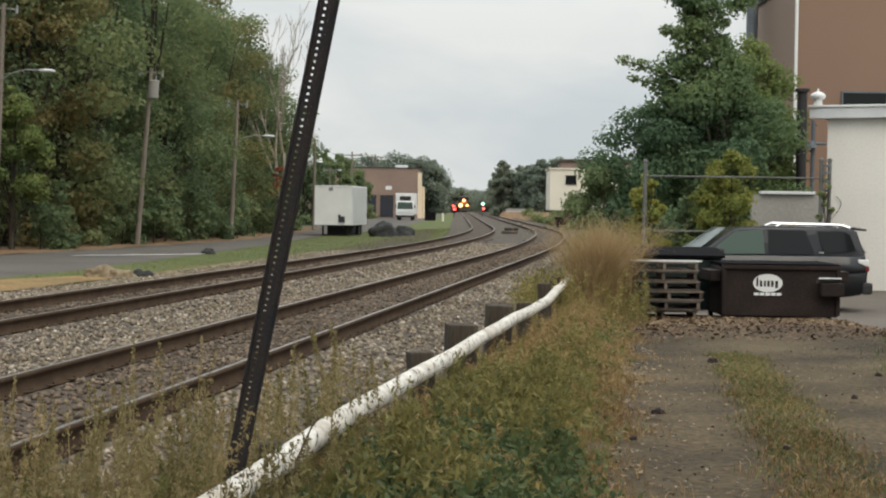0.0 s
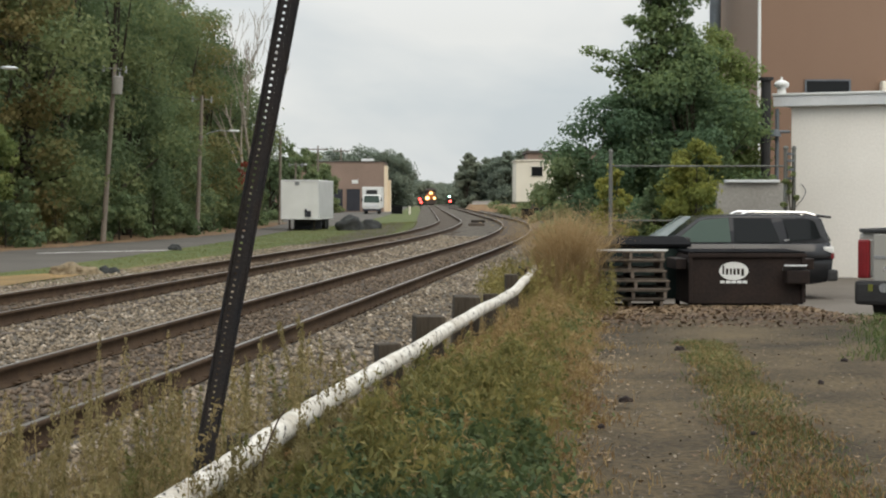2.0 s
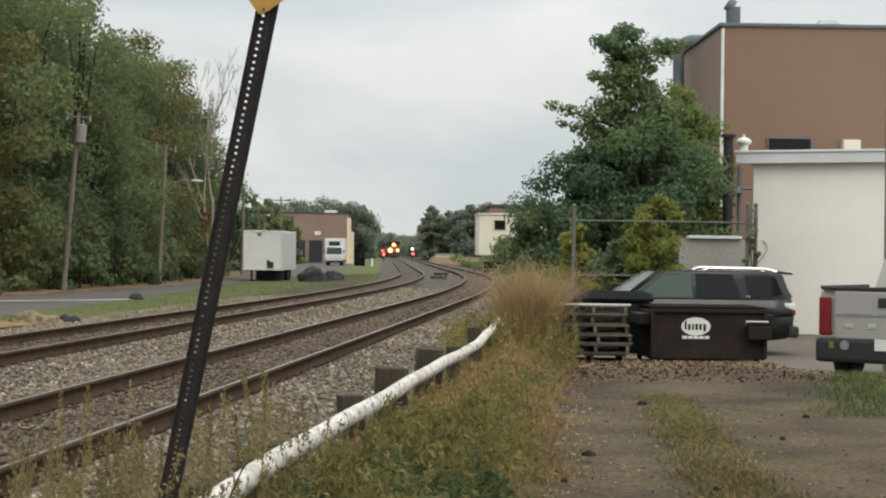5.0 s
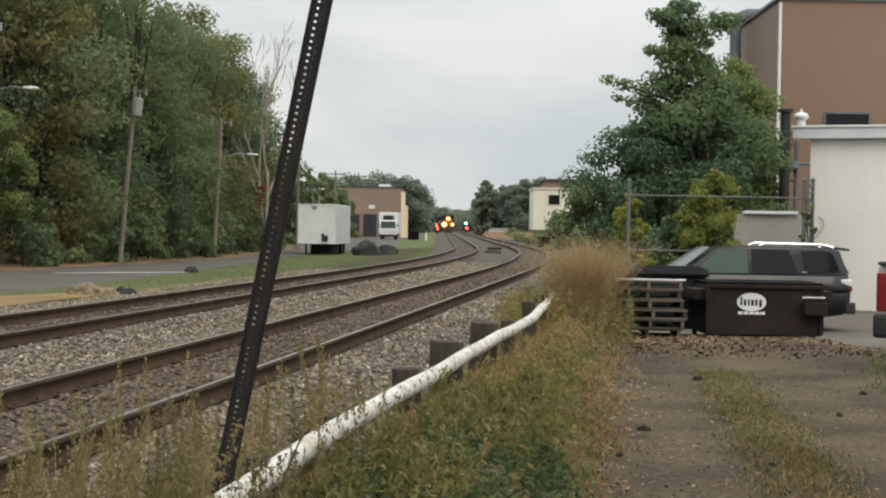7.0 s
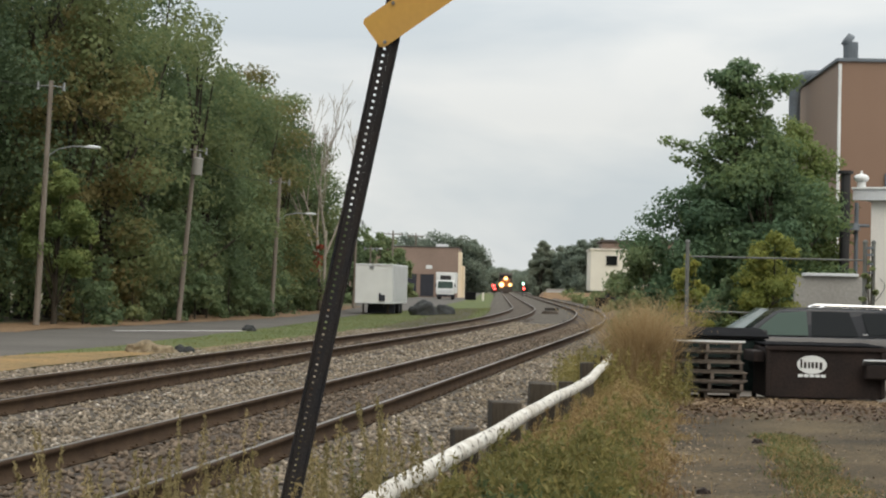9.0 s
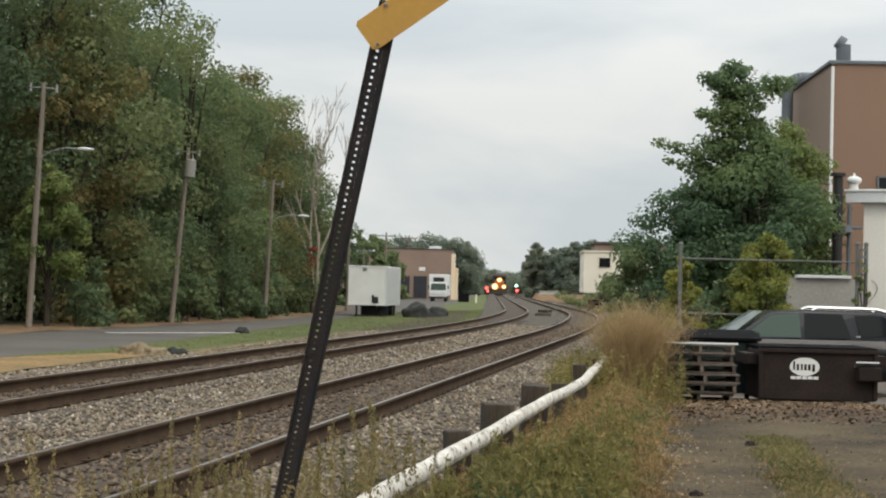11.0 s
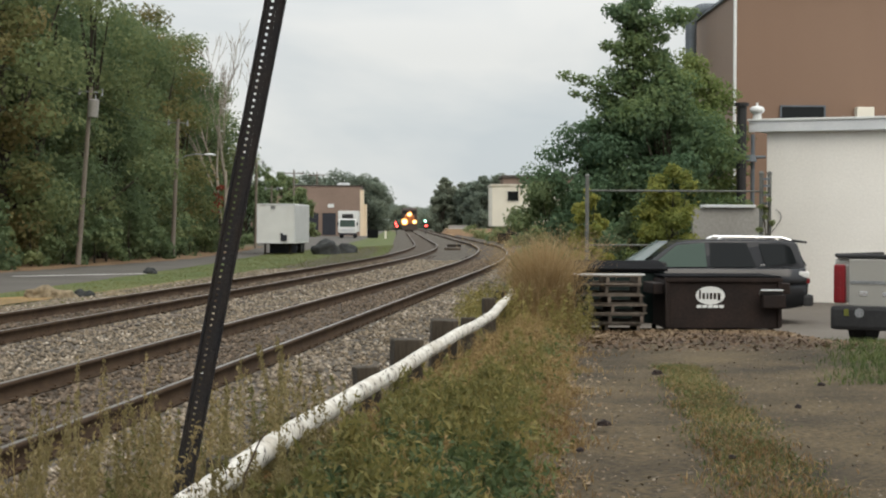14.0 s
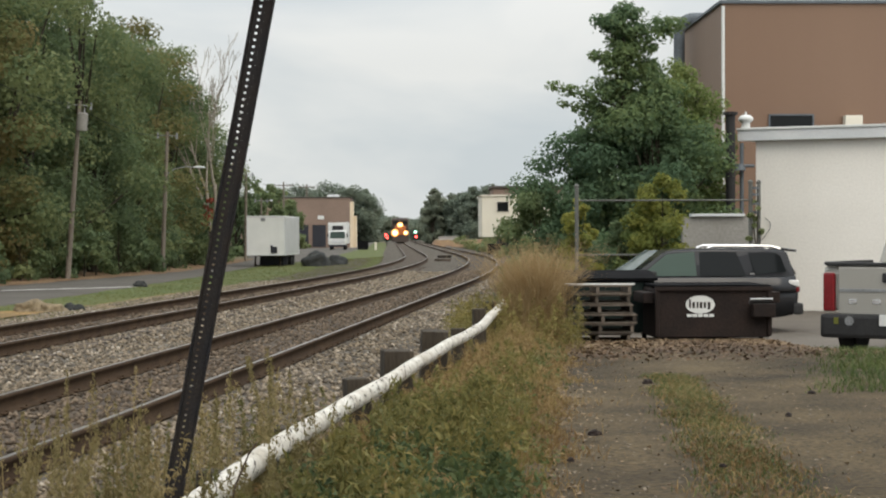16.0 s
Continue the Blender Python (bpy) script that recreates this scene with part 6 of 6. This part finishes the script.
def build_plants():
    rng = np.random.default_rng(21)

    def stuff(name, vf, material, label, category):
        tagged(raw(name, vf[0], vf[1], M[material]), label, category, kind="stuff")

    bank_l, bank_r = (lambda y: pipe_x(y) + 0.03), (lambda y: drive_left(y) + 0.12)
    def low_edge(x, y):
        """Growth is short beside the drive and taller towards the pipe."""
        return np.clip((drive_left(y) + 0.12 - x) / 0.55, 0.22, 1.0)

    # Short mixed grass over the whole bank.
    x, y = along(rng, 36000, 5.0, 27, bank_l, bank_r, 1.35, 0.06)
    stuff("bank_grass", blades(rng, on_ground(x, y), rng.uniform(0.06, 0.26, len(x)) * low_edge(x, y), 0.004), "weed_rust", "rusty brown and straw autumn grass on the bank", "grass")
    x, y = along(rng, 15000, 5.0, 27, bank_l, bank_r, 1.5)
    stuff("green_bank_grass", blades(rng, on_ground(x, y), rng.uniform(0.06, 0.28, len(x)) * low_edge(x, y), 0.005), "weed_green", "green grass among weeds on the bank", "grass")
    # Leafy green weeds, low and dense, on the near bank.
    x, y = clumped(rng, 800, 30, 0.15, 5.4, 9.6, lambda q: pipe_x(q) + 0.22, lambda q: drive_left(q) - 0.2)
    stuff("leafy_weeds", weed_plants(rng, x, y, rng.uniform(0.16, 0.4, len(x)), 44, 0.036, spread=0.11, low=0.15, slim=0.45), "weed_blue", "low dense blue-green leafy weeds", "weeds")
    x, y = clumped(rng, 420, 36, 0.12, 5.6, 17, lambda q: pipe_x(q) + 0.25, lambda q: drive_left(q) - 0.15)
    stuff("yellow_green_weeds", weed_plants(rng, x, y, 0.16 + 0.36 * rng.random(len(x)) ** 1.8, 40, 0.042, spread=0.08, low=0.2, droop=-0.7), "weed_green", "yellow-green feathery weeds beside the pipe rail", "weeds")
    x, y = clumped(rng, 1100, 70, 0.17, 7, 26, lambda q: pipe_x(q) + 0.25, lambda q: drive_left(q) - 0.05)
    stuff("rusty_weeds", weed_plants(rng, x, y, rng.uniform(0.16, 0.45, len(x)) * low_edge(x, y), 34, 0.032, spread=0.05, low=0.2, droop=-0.7), "weed_rust", "rust-brown seeding weeds on the bank", "weeds")
    x, y = clumped(rng, 260, 40, 0.15, 7, 24, lambda q: pipe_x(q) + 0.5, lambda q: drive_left(q) - 0.02)
    stuff("low_green_weeds", weed_plants(rng, x, y, rng.uniform(0.1, 0.28, len(x)) * low_edge(x, y), 34, 0.034, spread=0.08, low=0.1, slim=0.35), "grass", "low green weeds between brown grasses on the bank", "weeds")
    # Larger feathery plants leaning over the pipe.
    x, y = clumped(rng, 60, 12, 0.13, 6.3, 12, lambda q: pipe_x(q) + 0.3, lambda q: pipe_x(q) + 0.85)
    stuff("feathery_weeds", weed_plants(rng, x, y, rng.uniform(0.36, 0.6, len(x)), 170, 0.045, spread=0.12, low=0.1, droop=-0.9), "weed_green", "large yellow-green feathery weeds leaning over the pipe", "weeds")
    x, y = clumped(rng, 300, 34, 0.12, 5.5, 22, lambda q: pipe_x(q) + 0.02, lambda q: pipe_x(q) + 0.45)
    stuff("brown_pipe_weeds", weed_plants(rng, x, y, rng.uniform(0.14, 0.36, len(x)), 45, 0.036, spread=0.05, low=0.1, droop=-0.8), "weed_rust", "brown seeding weeds along the pipe", "weeds")
    x, y = clumped(rng, 130, 26, 0.08, 5.4, 8.6, lambda q: pipe_x(q) + 0.05, lambda q: pipe_x(q) + 0.28)
    stuff("seeding_pipe_weeds", weed_plants(rng, x, y, rng.uniform(0.3, 0.56, len(x)), 120, 0.02, w=0.003, spread=0.035, low=0.15, droop=-1.2, slim=0.3), "weed_seed", "upright seeding weeds before the white pipe", "weeds")
    # Tall dry stalks between rail and pipe.
    x, y = clumped(rng, 140, 44, 0.09, 5.2, 10.5, lambda q: pipe_x(q) - 1.3, lambda q: pipe_x(q) - 0.04)
    stuff("tall_dry_weeds", weed_plants(rng, x, y, 0.25 + 0.7 * rng.random(len(x)) ** 1.4, 170, 0.021, w=0.004, spread=0.05, low=0.12, droop=-1.2, slim=0.3), "weed_dry", "tall dry tan weed stalks between rail and pipe", "weeds")
    x, y = along(rng, 110, 5.2, 11.0, lambda q: pipe_x(q) - 1.1, lambda q: pipe_x(q) - 0.04, 1.0)
    stuff("green_stalk_weeds", weed_plants(rng, x, y, rng.uniform(0.2, 0.75, len(x)), 150, 0.021, w=0.003, spread=0.05, low=0.1, droop=-1.0, slim=0.3), "weed_green", "green feathery weed stalks in the ballast edge", "weeds")
    # Upright stalks with narrow seed heads.
    x, y = clumped(rng, 140, 46, 0.1, 5.2, 10, lambda q: pipe_x(q) - 1.4, lambda q: pipe_x(q) + 0.12)
    stuff("seed_head_weeds", weed_plants(rng, x, y, rng.uniform(0.35, 0.95, len(x)), 190, 0.02, w=0.004, spread=0.03, low=0.3, droop=-1.6, slim=0.3), "weed_seed", "upright tan-green weeds with narrow seed heads", "weeds")
    x, y = along(rng, 3600, 5.0, 22, lambda q: pipe_x(q) - 0.7, lambda q: pipe_x(q) + 0.05, 1.2)
    stuff("ballast_edge_grass", blades(rng, on_ground(x, y), rng.uniform(0.05, 0.3, len(x)), 0.003), "weed_dry", "thin dry grass at the ballast edge", "grass")
    # Grass strip along the middle of the drive and the green patch by the truck.
    mid_l, mid_r = (lambda y: 0.72 + 0.107 * y + 0.05 * np.sin(y * 3.1) + 0.04 * np.sin(y * 7.7)), (lambda y: 1.62 + 0.066 * y + 0.05 * np.sin(y * 2.6 + 1) + 0.04 * np.sin(y * 6.3))
    x, y = along(rng, 15000, 5.5, 17.8, mid_l, mid_r, 1.0, 0.09)
    stuff("drive_grass", blades(rng, on_ground(x, y), rng.uniform(0.015, 0.07, len(x)), 0.0035, 1.1, 0.6), "weed_rust", "short brown and green grass strip along the drive", "grass")
    x, y = along(rng, 13000, 7.0, 17.9, mid_l, mid_r, 0.6, 0.09)
    stuff("green_drive_grass", blades(rng, on_ground(x, y), rng.uniform(0.015, 0.07, len(x)), 0.0035, 1.1, 0.6), "grass", "short green grass strip along the drive", "grass")
    x, y = along(rng, 16000, 15.5, 24, lambda q: 0.252 * q, lambda q: 0.252 * q + 3.0, 1.0, 0.2)
    stuff("green_patch", blades(rng, on_ground(x, y), rng.uniform(0.02, 0.12, len(x)), 0.005, 0.9), "lush", "green grass clump at the edge of the drive", "grass")
    # Fallen leaves along the end of the drive and in the wheel tracks.
    x, y = along(rng, 4200, 20.0, 24.9, lambda q: 1.7 + 0 * q, lambda q: 6.4 + 0 * q, 0.5, 0.1)
    v, f = leaf_cloud(rng, on_ground(x, y, 0.02) + np.array([0, 0, 1.0]) * rng.random((len(x), 1)) * 0.02, 0.075, slim=0.7, flat=True)
    stuff("leaf_litter", (v, f), "litter", "brown fallen leaves along the end of the drive", "fallen leaves")
    x, y = along(rng, 620, 6, 24, drive_left, lambda q: 6 + 0.1 * q, 1.2)
    v, f = leaf_cloud(rng, on_ground(x, y, 0.02), 0.034, slim=0.5, flat=True)
    stuff("scattered_leaves", (v, f), "litter", "scattered fallen leaves and bits on the dirt drive", "fallen leaves")
    x, y = along(rng, 1100, 7, 24, lambda q: drive_left(q) - 0.2, lambda q: drive_left(q) + 0.3, 0.8, 0.16)
    v, f = leaf_cloud(rng, on_ground(x, y, 0.02), 0.04, slim=0.6, flat=True)
    stuff("edge_leaves", (v, f), "litter", "fallen leaves gathered at the edge of the drive", "fallen leaves")
    x, y = along(rng, 750, 6, 18.5, lambda q: mid_l(q) - 0.15, lambda q: mid_r(q) + 0.1, 1.0, 0.12)
    v, f = leaf_cloud(rng, on_ground(x, y, 0.03), 0.036, slim=0.55, flat=True)
    stuff("strip_leaves", (v, f), "litter", "fallen leaves caught in the grass strip of the drive", "fallen leaves")
    # Grass on the verge.
    y = 40 + 110 * rng.random(30000)
    x = rail_x(y) - 7.2 - rng.random(len(y)) * np.maximum(0.5, rail_x(y) - 7.2 - road_near(y))
    stuff("verge_grass", blades(rng, on_ground(x, y), rng.uniform(0.03, 0.08, len(y)), 0.008), "verge_blades", "mown green grass on the verge", "grass")
    # Plume grass beside the pipe's end.
    t = thing("plume_grass", pose(1.78, 24.6, -0.13), "tall clump of straw-coloured plume grass", "grass clump")
    n = 3600
    r0 = np.abs(rng.normal(size=n)) * 0.2
    a = rng.uniform(0, 6.28, n)
    base = np.stack([np.cos(a) * r0, np.sin(a) * r0, np.zeros(n)], 1)
    v, f = blades(rng, base, rng.uniform(0.45, 1.5, n), 0.0045, 0.72, 0.3)
    raw("stems", v, f, M["tuft"], t)
    tips = v.reshape(n, 6, 3)[:, 4][rng.random(n) < 0.5]
    p = np.repeat(tips, 7, 0) + rng.normal(size=(len(tips) * 7, 3)) * np.array([0.04, 0.04, 0.1])
    pv, pf = leaf_cloud(rng, p, 0.03, slim=0.2)
    raw("plumes", pv, pf, M["tuft"], t)
    x, y = along(rng, 300, 22.5, 30, lambda q: pipe_x(25) + 0 * q - 0.7, lambda q: pipe_x(26) + 1.0 + 0 * q, 1.0)
    stuff("bank_end_weeds", weed_plants(rng, x, y, rng.uniform(0.3, 0.8, len(x)), 50, 0.05, spread=0.09, low=0.1), "weed_green", "green weeds at the end of the pipe rail", "weeds")
    # Grass that creeps over the drive's edge, in uneven tongues.
    y = 5.5 + 20 * rng.random(9000)
    x = drive_left(y) - 0.1 + np.abs(rng.normal(size=9000)) * (0.14 + 0.1 * np.sin(y * 2.3) + 0.08 * np.sin(y * 5.1 + 2))
    stuff("edge_grass", blades(rng, on_ground(x, y), rng.uniform(0.02, 0.1, 9000), 0.0035, 0.9), "weed_rust", "uneven fringe of brown grass along the drive", "grass")
    # Small stones on the drive.
    n = 5200
    y = 6 * (24 / 6) ** rng.random(n)
    x = drive_left(y) + rng.random(n) * (5 + 0.1 * y)
    v, f = leaf_cloud(rng, on_ground(x, y, 0.016), 0.024, slim=0.8, flat=True)
    stuff("drive_gravel", (v, f), "stone_chips", "loose pale gravel chips on the dirt drive", "gravel")
    # Dark lumps and chips on the drive.
    for i, (lx, ly, s) in enumerate(((1.3, 12.0, 0.035), (2.3, 16.5, 0.04), (1.0, 10.6, 0.022), (2.95, 13.2, 0.025), (3.3, 11.4, 0.025), (1.9, 10.3, 0.02), (3.6, 15.2, 0.025))):
        mound("clod", lx, ly, s * 1.5, s, s, M["bin_brown"], "dark clod lying on the dirt drive", "clod", 1.0 + i, "clods on the drive")
    # One dark bent stem in front of the pipe.
    bm = B()
    prev = Vector((-0.66, 6.1, -0.05))
    for q in ((-0.655, 6.1, 0.3), (-0.63, 6.1, 0.5), (-0.58, 6.12, 0.62), (-0.55, 6.12, 0.66)):
        cyl(bm, prev, q, 0.004, 0.003, 5)
        prev = Vector(q)
    tagged(part("dead_stem", bm, M["twig"]), "single dark dead weed stem by the pipe rail", "weed")


build_plants()


# ---- movement ----
def motions():
    """The locomotive comes down the far track towards the camera."""
    rows = []
    for t in (0.0, 2.0, 4.0, 6.0, 8.0, 10.0, 12.0, 14.0, 16.0):
        y = 500.0 - 12.0 * t
        x = float(rail_x(y)) - 4.05 - 0.753
        turn = math.degrees(math.atan2(float(rail_x(y) - rail_x(y + 12)), 12.0))
        rows.append((t, pose(x, y, 0.0, 0, 0, turn)))
    walk(locomotive, rows)


motions()
